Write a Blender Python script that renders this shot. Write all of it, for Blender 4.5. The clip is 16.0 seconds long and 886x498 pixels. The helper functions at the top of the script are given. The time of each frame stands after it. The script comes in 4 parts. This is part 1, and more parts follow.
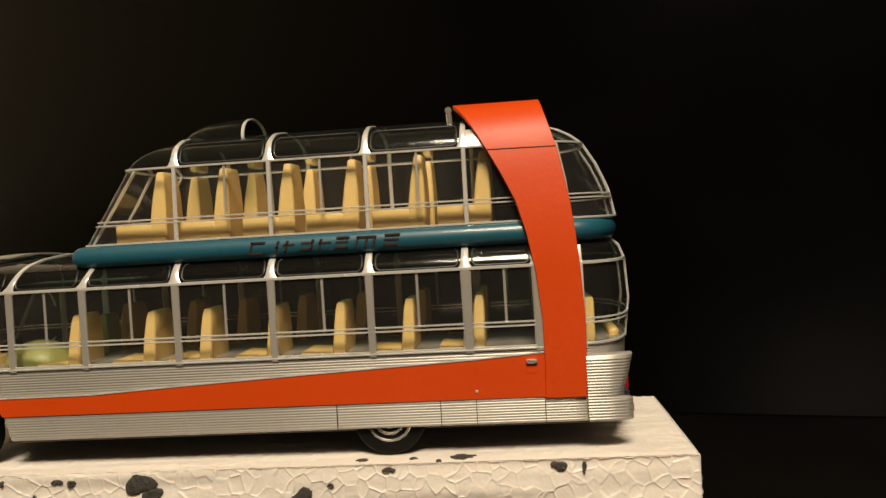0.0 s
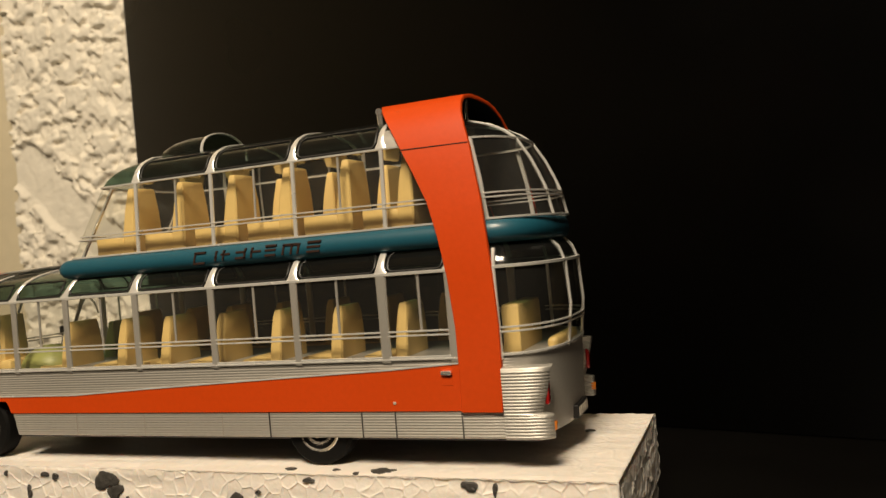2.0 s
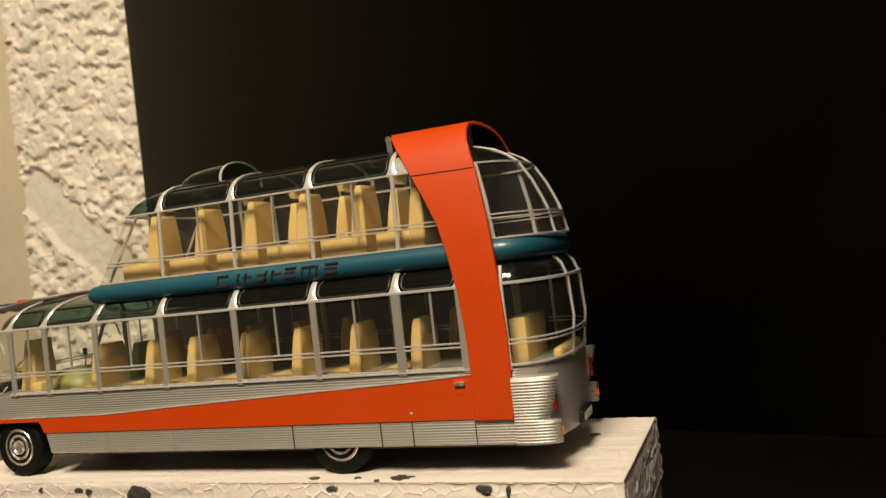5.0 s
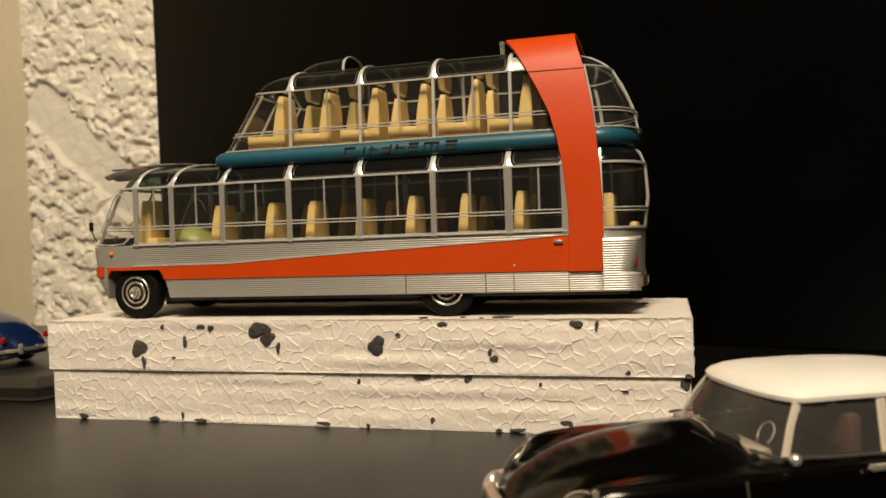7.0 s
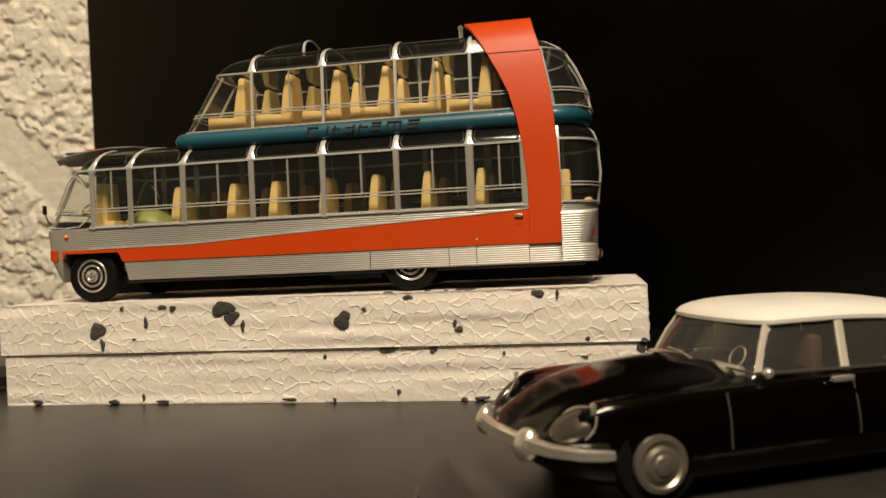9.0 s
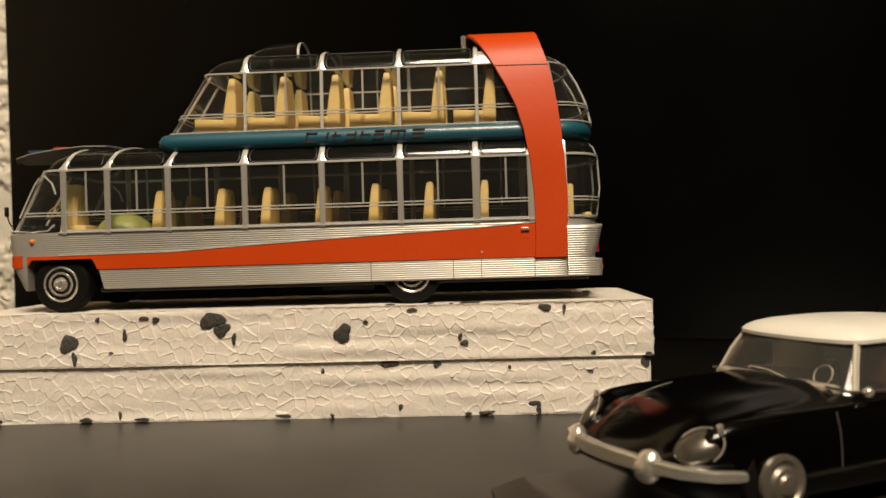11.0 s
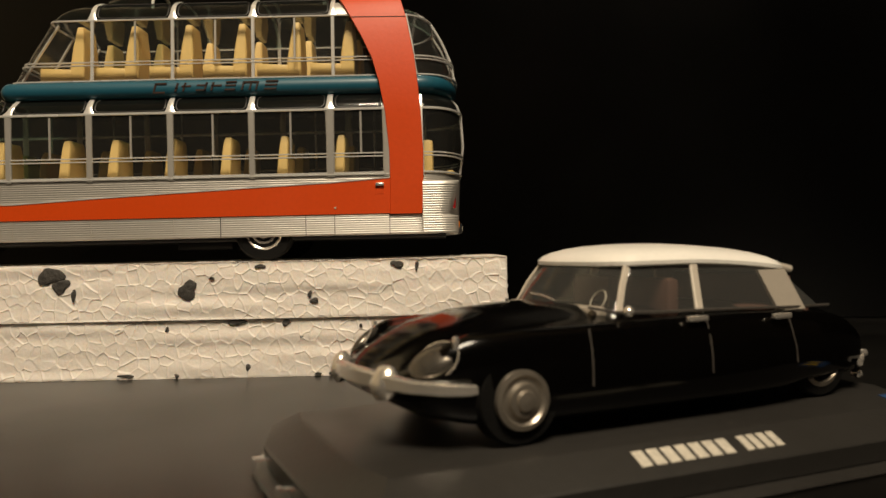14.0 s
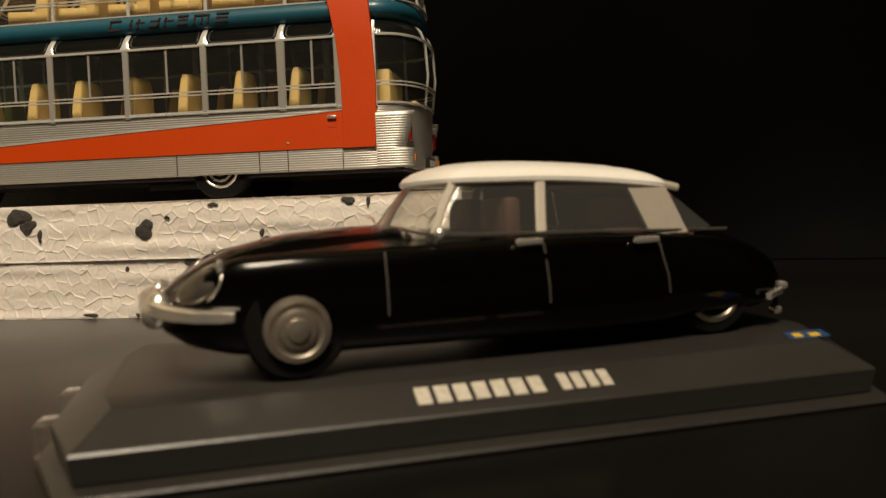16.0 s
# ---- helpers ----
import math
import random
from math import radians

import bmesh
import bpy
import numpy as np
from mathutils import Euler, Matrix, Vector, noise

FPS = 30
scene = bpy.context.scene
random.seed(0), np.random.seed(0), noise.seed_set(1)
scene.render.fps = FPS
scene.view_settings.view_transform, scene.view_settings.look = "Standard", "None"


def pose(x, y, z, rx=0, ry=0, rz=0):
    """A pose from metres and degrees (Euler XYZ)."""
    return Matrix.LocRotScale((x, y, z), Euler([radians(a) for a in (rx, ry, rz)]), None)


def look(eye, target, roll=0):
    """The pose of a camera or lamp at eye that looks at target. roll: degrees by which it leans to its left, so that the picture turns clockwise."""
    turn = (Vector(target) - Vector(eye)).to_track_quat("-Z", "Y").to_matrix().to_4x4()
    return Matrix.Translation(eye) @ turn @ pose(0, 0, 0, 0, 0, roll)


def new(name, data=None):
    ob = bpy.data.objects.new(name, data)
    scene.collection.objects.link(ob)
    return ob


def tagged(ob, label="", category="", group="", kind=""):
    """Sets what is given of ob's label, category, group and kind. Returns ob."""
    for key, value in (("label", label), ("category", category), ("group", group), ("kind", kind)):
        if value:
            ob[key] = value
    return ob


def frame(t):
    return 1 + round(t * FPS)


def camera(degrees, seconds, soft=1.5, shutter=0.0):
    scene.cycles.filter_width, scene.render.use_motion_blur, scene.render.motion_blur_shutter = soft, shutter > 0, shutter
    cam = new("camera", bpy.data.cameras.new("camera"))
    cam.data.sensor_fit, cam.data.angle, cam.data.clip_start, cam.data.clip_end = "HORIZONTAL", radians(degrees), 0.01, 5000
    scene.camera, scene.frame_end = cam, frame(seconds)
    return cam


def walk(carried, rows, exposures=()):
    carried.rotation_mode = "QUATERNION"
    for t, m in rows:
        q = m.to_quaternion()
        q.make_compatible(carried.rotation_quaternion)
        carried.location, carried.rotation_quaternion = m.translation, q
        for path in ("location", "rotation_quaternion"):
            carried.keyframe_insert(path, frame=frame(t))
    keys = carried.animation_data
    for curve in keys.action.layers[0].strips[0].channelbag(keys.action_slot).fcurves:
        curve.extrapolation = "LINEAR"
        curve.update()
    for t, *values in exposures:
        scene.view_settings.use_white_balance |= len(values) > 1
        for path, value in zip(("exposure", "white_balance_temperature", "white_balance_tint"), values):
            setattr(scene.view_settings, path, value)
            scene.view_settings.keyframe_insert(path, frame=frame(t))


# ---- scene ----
cam = camera(57.99, 16.0)
cam.data.dof.use_dof, cam.data.dof.focus_distance, cam.data.dof.aperture_fstop = True, 0.24, 28.0
PATH = [
    (0, (0.01391, -0.20975, 0.10156), (-0.01402, 0.08881, 0.09260), -3.39),
    (0.5, (0.03544, -0.20571, 0.10177), (-0.02198, 0.08839, 0.08727), -5.13),
    (1, (0.05186, -0.20090, 0.09982), (-0.03890, 0.08496, 0.09292), -4.89),
    (1.5, (0.07478, -0.19432, 0.09657), (-0.02838, 0.08737, 0.09411), -5.42),
    (2, (0.09158, -0.18154, 0.09573), (-0.01842, 0.09756, 0.09440), -4.97),
    (2.5, (0.10178, -0.17366, 0.09382), (-0.01736, 0.10165, 0.09744), -5.72),
    (3, (0.10715, -0.17411, 0.09344), (-0.01603, 0.09941, 0.09742), -5.70),
    (3.2, (0.10826, -0.17374, 0.09355), (-0.01614, 0.09923, 0.09653), -5.74),
    (5.3, (0.08578, -0.20279, 0.09909), (-0.01699, 0.07905, 0.10121), -6.29),
    (5.5, (0.07928, -0.20825, 0.09280), (-0.01649, 0.07603, 0.09618), -5.45),
    (6, (0.06583, -0.22896, 0.08301), (-0.02169, 0.05798, 0.08091), -4.24),
    (6.5, (0.05758, -0.25080, 0.07858), (-0.02508, 0.03752, 0.07239), -3.36),
    (7, (0.05081, -0.26152, 0.06838), (-0.03024, 0.02725, 0.06181), -2.10),
    (7.5, (0.04691, -0.26649, 0.06562), (-0.02771, 0.02395, 0.05700), -2.11),
    (8, (0.04670, -0.27183, 0.05924), (-0.02387, 0.01968, 0.05290), -2.73),
    (8.5, (0.04517, -0.27206, 0.05454), (-0.02005, 0.02071, 0.04909), -2.85),
    (9, (0.03972, -0.27285, 0.05577), (-0.01454, 0.02219, 0.05295), -2.70),
    (9.2, (0.03589, -0.27322, 0.05563), (-0.00728, 0.02363, 0.05240), -2.48),
    (11.3, (-0.00183, -0.27310, 0.05938), (-0.01498, 0.02661, 0.05864), -1.69),
    (11.5, (-0.00146, -0.27131, 0.05771), (-0.01669, 0.02829, 0.06042), -1.74),
    (12, (-0.00583, -0.27140, 0.05735), (-0.01711, 0.02838, 0.05911), -1.47),
    (12.5, (-0.00451, -0.27069, 0.05502), (-0.01302, 0.02918, 0.05633), -1.56),
    (13, (0.01082, -0.26959, 0.04695), (0.00522, 0.03036, 0.04792), -2.03),
    (13.5, (0.02216, -0.26253, 0.04227), (0.02898, 0.03739, 0.04060), -0.89),
    (14, (0.03790, -0.26450, 0.04185), (0.03668, 0.03549, 0.04125), -1.24),
    (14.5, (0.05366, -0.26635, 0.03943), (0.04075, 0.03336, 0.03679), -1.67),
    (15, (0.07182, -0.26457, 0.03709), (0.04599, 0.03427, 0.03195), -1.69),
    (15.5, (0.08539, -0.25498, 0.03460), (0.04688, 0.04235, 0.02388), -1.89),
    (16, (0.08801, -0.24708, 0.03463), (0.04409, 0.04918, 0.01738), -2.13),
]
walk(cam, [(t, look(eye, target, roll)) for t, eye, target, roll in PATH], [(0, 0.0), (6, 0.0), (8, -0.1), (13, -0.1), (14.5, -0.25), (16, -0.25)])

# ---- world and light ----
world = bpy.data.worlds.new("dim_room")
world.use_nodes = True
scene.world = world
world.node_tree.nodes["Background"].inputs[0].default_value = (1.0, 0.80, 0.55, 1)
world.node_tree.nodes["Background"].inputs[1].default_value = 0.001


def area_lamp(name, eye, target, size, power, colour):
    ob = new(name, bpy.data.lights.new(name, "AREA"))
    ob.data.shape, ob.data.size, ob.data.energy, ob.data.color = "DISK", size, power, colour
    ob.matrix_world = look(eye, target)
    return ob


area_lamp("ceiling_lamp_glow", (0.09, -0.74, 1.02), (-0.04, 0.0, 0.03), 0.42, 20.5, (1.0, 0.845, 0.625))


# ---- materials ----
def material(name, colour, rough=0.5, metal=0.0, spread=0.12, grain=400.0, bump=0.0, bump_scale=900.0, coat=0.0, spec=0.5, stain=18.0, rough_spread=0.1):
    """A painted or moulded surface, with colour that drifts at two scales, uneven gloss and fine relief."""
    m = bpy.data.materials.new(name)
    m.use_nodes = True
    tree = m.node_tree
    b = tree.nodes["Principled BSDF"]
    link = tree.links.new
    coord = tree.nodes.new("ShaderNodeNewGeometry")
    fine, broad = tree.nodes.new("ShaderNodeTexNoise"), tree.nodes.new("ShaderNodeTexNoise")
    fine.inputs["Scale"].default_value, fine.inputs["Detail"].default_value = grain, 4
    broad.inputs["Scale"].default_value, broad.inputs["Detail"].default_value = stain, 3
    for n in (fine, broad):
        link(coord.outputs["Position"], n.inputs["Vector"])
    mean = tree.nodes.new("ShaderNodeMath")
    mean.operation = "MULTIPLY"
    link(fine.outputs["Fac"], mean.inputs[0]), link(broad.outputs["Fac"], mean.inputs[1])
    ramp = tree.nodes.new("ShaderNodeMapRange")
    ramp.inputs[1].default_value, ramp.inputs[2].default_value = 0.08, 0.45
    ramp.inputs[3].default_value, ramp.inputs[4].default_value = 1 - spread, 1 + spread
    link(mean.outputs[0], ramp.inputs[0])
    tint = tree.nodes.new("ShaderNodeMix")
    tint.data_type, tint.blend_type = "RGBA", "MULTIPLY"
    tint.inputs[0].default_value = 1.0
    tint.inputs[6].default_value = (*colour, 1)
    link(ramp.outputs[0], tint.inputs[7])
    link(tint.outputs[2], b.inputs["Base Color"])
    gloss = tree.nodes.new("ShaderNodeMapRange")
    gloss.inputs[1].default_value, gloss.inputs[2].default_value = 0.3, 0.7
    gloss.inputs[3].default_value, gloss.inputs[4].default_value = max(0.02, rough - rough_spread * rough), min(1, rough + rough_spread)
    link(broad.outputs["Fac"], gloss.inputs[0])
    link(gloss.outputs[0], b.inputs["Roughness"])
    b.inputs["Metallic"].default_value = metal
    b.inputs["Coat Weight"].default_value = coat
    b.inputs["Coat Roughness"].default_value = 0.08
    b.inputs["Specular IOR Level"].default_value = spec
    if bump:
        relief, node = tree.nodes.new("ShaderNodeTexNoise"), tree.nodes.new("ShaderNodeBump")
        relief.inputs["Scale"].default_value, relief.inputs["Detail"].default_value = bump_scale, 5
        link(coord.outputs["Position"], relief.inputs["Vector"])
        node.inputs["Strength"].default_value, node.inputs["Distance"].default_value = bump, 0.0006
        link(relief.outputs["Fac"], node.inputs["Height"])
        link(node.outputs[0], b.inputs["Normal"])
    return m


def glass(name, tint, rough=0.03, gloss=1.0, dust_haze=0.03):
    """Thin clear plastic: tinted, with a pale film for dust and haze, and reflections that grow at a slant."""
    m = bpy.data.materials.new(name)
    m.use_nodes = True
    tree = m.node_tree
    tree.nodes.remove(tree.nodes["Principled BSDF"])
    link = tree.links.new
    clear, shine, mix, fres = (tree.nodes.new(k) for k in ("ShaderNodeBsdfTransparent", "ShaderNodeBsdfGlossy", "ShaderNodeMixShader", "ShaderNodeLayerWeight"))
    clear.inputs[0].default_value = (*tint, 1)
    shine.inputs["Roughness"].default_value = rough
    shine.inputs["Color"].default_value = (gloss, gloss, gloss, 1)
    slant, base = tree.nodes.new("ShaderNodeMath"), tree.nodes.new("ShaderNodeMath")
    slant.operation, slant.inputs[1].default_value = "POWER", 5.0
    base.operation, base.inputs[1].default_value, base.inputs[2].default_value = "MULTIPLY_ADD", 0.9, 0.045
    wave, node = tree.nodes.new("ShaderNodeTexNoise"), tree.nodes.new("ShaderNodeBump")
    geo = tree.nodes.new("ShaderNodeNewGeometry")
    wave.inputs["Scale"].default_value = 120.0
    link(geo.outputs["Position"], wave.inputs["Vector"])
    node.inputs["Strength"].default_value, node.inputs["Distance"].default_value = 0.25, 0.0004
    link(wave.outputs["Fac"], node.inputs["Height"])
    link(node.outputs[0], shine.inputs["Normal"])
    link(fres.outputs["Facing"], slant.inputs[0]), link(slant.outputs[0], base.inputs[0])
    link(base.outputs[0], mix.inputs[0])
    link(clear.outputs[0], mix.inputs[1]), link(shine.outputs[0], mix.inputs[2])
    film, veil = tree.nodes.new("ShaderNodeBsdfDiffuse"), tree.nodes.new("ShaderNodeMixShader")
    film.inputs[0].default_value = (0.75, 0.74, 0.70, 1)
    veil.inputs[0].default_value = dust_haze
    link(mix.outputs[0], veil.inputs[1]), link(film.outputs[0], veil.inputs[2])
    link(veil.outputs[0], tree.nodes["Material Output"].inputs[0])
    return m


SILVER = material("silver_paint", (0.48, 0.455, 0.415), 0.36, 0.45, 0.06, 900, 0.05)
BRIGHT = material("bright_silver_trim", (0.88, 0.86, 0.82), 0.22, 0.5, 0.06, 900)
CHROME = material("chrome", (0.92, 0.86, 0.78), 0.17, 0.82, 0.05, 500)
RED = material("orange_red_paint", (0.62, 0.060, 0.003), 0.42, 0.0, 0.06, 700, 0.05, spec=0.35)
DARK_LINE = material("dark_joint", (0.02, 0.017, 0.014), 0.6)
BLUE = material("petrol_blue_paint", (0.010, 0.086, 0.130), 0.42, 0.0, 0.08, 700, coat=0.3)
BLACK = material("black_plastic", (0.008, 0.007, 0.007), 0.45, 0.0, 0.2, 500)
RUBBER = material("tyre_rubber", (0.004, 0.0037, 0.0034), 0.65, 0.0, 0.2, 1200, 0.2, spec=0.15)
SEAT = material("pale_yellow_plastic", (0.78, 0.55, 0.21), 0.45, 0.0, 0.10, 500, 0.06)
GREEN = material("pale_green_plastic", (0.32, 0.33, 0.10), 0.45, 0.0, 0.1, 500)
BROWN = material("brown_print", (0.035, 0.014, 0.008), 0.5)
ORANGE = material("orange_lens", (0.75, 0.22, 0.02), 0.2, 0.0, 0.08, 700, coat=0.5)
RED_LENS = material("red_lens", (0.35, 0.01, 0.01), 0.2, 0.0, 0.08, 700, coat=0.5)
CLEAR = glass("clear_pane", (0.96, 0.965, 0.945), 0.05, 1.0, 0.015)
# The denser film on the saloon panes also stands in for whitish reflections.
CAR_GLASS = glass("saloon_pane", (0.84, 0.83, 0.80), 0.07, 0.7, 0.045)
SMOKED = glass("green_tinted_roof_glass", (0.30, 0.40, 0.35), 0.10, 0.95, 0.008)
FOAM = material("expanded_polystyrene", (0.90, 0.825, 0.755), 0.42, 0.0, 0.05, 260, 0.10, 1500, spec=0.4, stain=30)
FOAM.node_tree.nodes["Principled BSDF"].inputs["Subsurface Weight"].default_value = 0.35
FOAM.node_tree.nodes["Principled BSDF"].inputs["Subsurface Radius"].default_value = (1.0, 0.85, 0.7)
FOAM.node_tree.nodes["Principled BSDF"].inputs["Subsurface Scale"].default_value = 0.002
FOAM_PIT = material("dark_grey_bead", (0.06, 0.054, 0.048), 0.6, 0.0, 0.45, 500, 0.6, 900)
TABLE = material("black_tabletop", (0.0035, 0.003, 0.0025), 0.30, 0.0, 0.22, 300, 0.10, 1400, spec=0.45, stain=9)
BOARD = material("black_backdrop_board", (0.0007, 0.0006, 0.0005), 0.26, 0.0, 0.25, 250, 0.10, 900, spec=0.16, stain=6)
STUCCO = material("cream_stucco", (0.86, 0.80, 0.69), 0.75, 0.0, 0.08, 120, 0.4, 500, spec=0.3)
WALL = material("cream_wall_paint", (0.76, 0.66, 0.47), 0.7, 0.0, 0.05, 90, 0.15, 300, spec=0.3)
CAR_BLACK = material("gloss_black_paint", (0.0012, 0.001, 0.0009), 0.08, 0.0, 0.2, 600, spec=0.36)
CREAM = material("cream_roof_paint", (0.86, 0.825, 0.765), 0.35, 0.0, 0.04, 700, coat=0.3)
PILLAR = material("pale_pillar_paint", (0.56, 0.50, 0.42), 0.38, 0.1, 0.06, 700)
GREY_PANEL = material("warm_grey_panel", (0.42, 0.37, 0.31), 0.4, 0.2, 0.06, 700)
DISC = material("dull_chrome_disc", (0.42, 0.37, 0.31), 0.26, 0.85, 0.15, 500)
LAMP_LENS = material("smoky_headlamp_lens", (0.15, 0.135, 0.115), 0.16, 0.75, 0.3, 300)
PLINTH = material("dark_grey_plinth", (0.024, 0.022, 0.020), 0.35, 0.0, 0.12, 500, 0.08, spec=0.5)
CREAM_PRINT = material("cream_print", (0.48, 0.44, 0.37), 0.6, 0.0, 0.25, 900)
CAR_LINE = material("grey_joint_line", (0.06, 0.052, 0.045), 0.5)
YELLOW = material("yellow_print", (0.70, 0.45, 0.03), 0.5)
BADGE_BLUE = material("blue_print", (0.02, 0.06, 0.16), 0.5)
COBALT = material("deep_blue_car_paint", (0.006, 0.018, 0.075), 0.12, 0.0, 0.15, 600, coat=1.0)
# Far walls out of view: their lack of light is put into the colour.
DIM_WALL = material("unlit_wall_brown", (0.055, 0.040, 0.028), 0.8, 0.0, 0.2, 60, 0.2, 200, spec=0.2)
CABIN = material("brown_cabin_trim", (0.09, 0.042, 0.03), 0.6, 0.0, 0.2, 600)


# ---- building helpers: lengths in millimetres ----
MM = 0.001
ORIGIN = {}


def thing(name, place, turn=0.0, origin=(0, 0, 0), **tags):
    """An Empty at the base of a thing; origin is that base in the drawing of its parts."""
    ob = new(name)
    ob.empty_display_size = 0.01
    ob.matrix_world = pose(*(c * MM for c in place), 0, 0, turn)
    ORIGIN[ob.name] = Vector(origin)
    return tagged(ob, **tags)


def part(name, bm, mat, parent=None, label="", angle=35.0):
    """Links a bmesh as one mesh object, under a thing or a part if one is given."""
    o = Vector((0, 0, 0))
    if parent is not None:
        o = ORIGIN[parent.name]
    for v in bm.verts:
        v.co = (v.co - o) * MM
    bmesh.ops.recalc_face_normals(bm, faces=bm.faces)
    me = bpy.data.meshes.new(name)
    bm.to_mesh(me)
    bm.free()
    me.materials.append(mat)
    for p in me.polygons:
        p.use_smooth = True
    me.set_sharp_from_angle(angle=radians(angle))
    ob = new(name, me)
    if parent is not None:
        ob.parent = parent
        ORIGIN[ob.name] = o
    if label:
        ob["label"] = label
    return ob


def again(ob, dx=0.0, dy=0.0, dz=0.0, mirror=False):
    """The same part once more, moved by millimetres, or mirrored to the far side."""
    made = ob.copy()
    scene.collection.objects.link(made)
    made.location = Vector(ob.location) + Vector((dx, dy, dz)) * MM
    if mirror:
        made.scale = (1, -1, 1)
    ORIGIN[made.name] = ORIGIN.get(ob.name, Vector((0, 0, 0)))
    return made


def bmix(x, table):
    """Straight interpolation in rows of (x, value)."""
    return float(np.interp(x, [r[0] for r in table], [r[1] for r in table]))


def box(lo, hi, bevel=0.0, segs=2):
    bm = bmesh.new()
    bmesh.ops.create_cube(bm, size=1)
    for v in bm.verts:
        v.co = [(l + h) / 2 + c * (h - l) for l, h, c in zip(lo, hi, v.co)]
    if bevel:
        bmesh.ops.bevel(bm, geom=bm.edges[:], offset=bevel, segments=segs, affect="EDGES", profile=0.5)
    return bm


def loft(rings, closed=True, caps=True):
    """A skin over rings of equally many points."""
    bm = bmesh.new()
    rows = [[bm.verts.new(p) for p in r] for r in rings]
    n = len(rows[0])
    for a, b in zip(rows, rows[1:]):
        for i in range(n if closed else n - 1):
            j = (i + 1) % n
            bm.faces.new((a[i], a[j], b[j], b[i]))
    if caps and closed:
        bm.faces.new(rows[0][::-1])
        bm.faces.new(rows[-1])
    return bm


def sweep(path, wide, thick, side=(1, 0, 0), caps=True):
    """A bar along a path: wide along side, thick across it, with rounded edges. wide may be one number for each point."""
    pts = [Vector(p) for p in path]
    rings = []
    for i, p in enumerate(pts):
        t = (pts[min(i + 1, len(pts) - 1)] - pts[max(i - 1, 0)]).normalized()
        s = Vector(side)
        s = (s - t * s.dot(t)).normalized()
        u = t.cross(s)
        w = wide[i] if isinstance(wide, (list, tuple)) else wide
        rings.append([p + s * (a * w / 2) + u * (b * thick / 2) for a, b in ((-1, -0.4), (-0.7, -1), (0.7, -1), (1, -0.4), (1, 0.4), (0.7, 1), (-0.7, 1), (-1, 0.4))])
    return loft(rings, True, caps)


def turned(profile, centre, axis="y", segs=40, caps=True):
    """A body of revolution: rows of (radius, place along the axis)."""
    rings = []
    for r, h in profile:
        ring = []
        for k in range(segs):
            a = 2 * math.pi * k / segs
            p = (r * math.cos(a), h, r * math.sin(a)) if axis == "y" else (r * math.cos(a), r * math.sin(a), h)
            ring.append(Vector(centre) + Vector(p))
        rings.append(ring)
    return loft(rings, True, caps)


def joined(bms):
    bm = bmesh.new()
    for b in bms:
        me = bpy.data.meshes.new("tmp")
        b.to_mesh(me)
        b.free()
        bm.from_mesh(me)
        bpy.data.meshes.remove(me)
    return bm


def value_noise(x, y, seed=0):
    """Smooth lattice noise on arrays."""
    xi, yi = np.floor(x).astype(int), np.floor(y).astype(int)
    xf, yf = x - xi, y - yi
    u, v = xf * xf * (3 - 2 * xf), yf * yf * (3 - 2 * yf)
    table = np.random.RandomState(seed).rand(256, 256)
    g = lambda a, b: table[a % 256, b % 256]
    return (g(xi, yi) * (1 - u) + g(xi + 1, yi) * u) * (1 - v) + (g(xi, yi + 1) * (1 - u) + g(xi + 1, yi + 1) * u) * v


def cells(x, y, size, seed):
    """For each point the two nearest distances to scattered cells of uneven size, and a number for the nearest cell."""
    rnd = np.random.RandomState(seed)
    jx, jy, jid = rnd.rand(128, 128), rnd.rand(128, 128), rnd.rand(128, 128)
    gx, gy = x / size, y / size
    ix, iy = np.floor(gx).astype(int), np.floor(gy).astype(int)
    d1, d2, who = np.full(x.shape, 9.0), np.full(x.shape, 9.0), np.zeros(x.shape)
    ox, oy = np.zeros(x.shape), np.zeros(x.shape)
    for a in (-1, 0, 1):
        for b in (-1, 0, 1):
            cx, cy = ix + a, iy + b
            dx, dy = gx - cx - jx[cx % 128, cy % 128], gy - cy - jy[cx % 128, cy % 128]
            d = np.hypot(dx, dy) - 0.36 * jid[cx % 128, cy % 128] + 0.2
            near = d < d1
            d2 = np.where(near, d1, np.minimum(d2, d))
            who = np.where(near, jid[cx % 128, cy % 128], who)
            ox, oy = np.where(near, dx, ox), np.where(near, dy, oy)
            d1 = np.where(near, d, d1)
    return d1, d2, who, ox, oy


def sheet(u, v, place):
    """A grid mesh: place(U, V) gives arrays X, Y, Z in millimetres."""
    U, V = np.meshgrid(u, v)
    X, Y, Z = place(U, V)
    co = np.stack([X, Y, Z], -1).reshape(-1, 3)
    n, m = len(u), len(v)
    faces = [(r * n + c, r * n + c + 1, (r + 1) * n + c + 1, (r + 1) * n + c) for r in range(m - 1) for c in range(n - 1)]
    bm = bmesh.new()
    vs = [bm.verts.new(p) for p in co]
    for f in faces:
        bm.faces.new([vs[k] for k in f])
    return bm


# ---- setting: table, walls, backdrop ----
tagged(part("table_top", box((-1500, -700, -25), (900, 420, 0), 1.0), TABLE), "satin black tabletop under the models", "table", kind="structure")

BACK = (55.0, 206.0, -14.0)
board = part("backdrop", box((-413, 0, 0.5), (1000, 6, 900), 0.4), BOARD)
board.matrix_world = pose(BACK[0] * MM, BACK[1] * MM, 0, 0, 0, BACK[2])
tagged(board, "plain black backdrop board standing on the table", "backdrop", kind="structure")


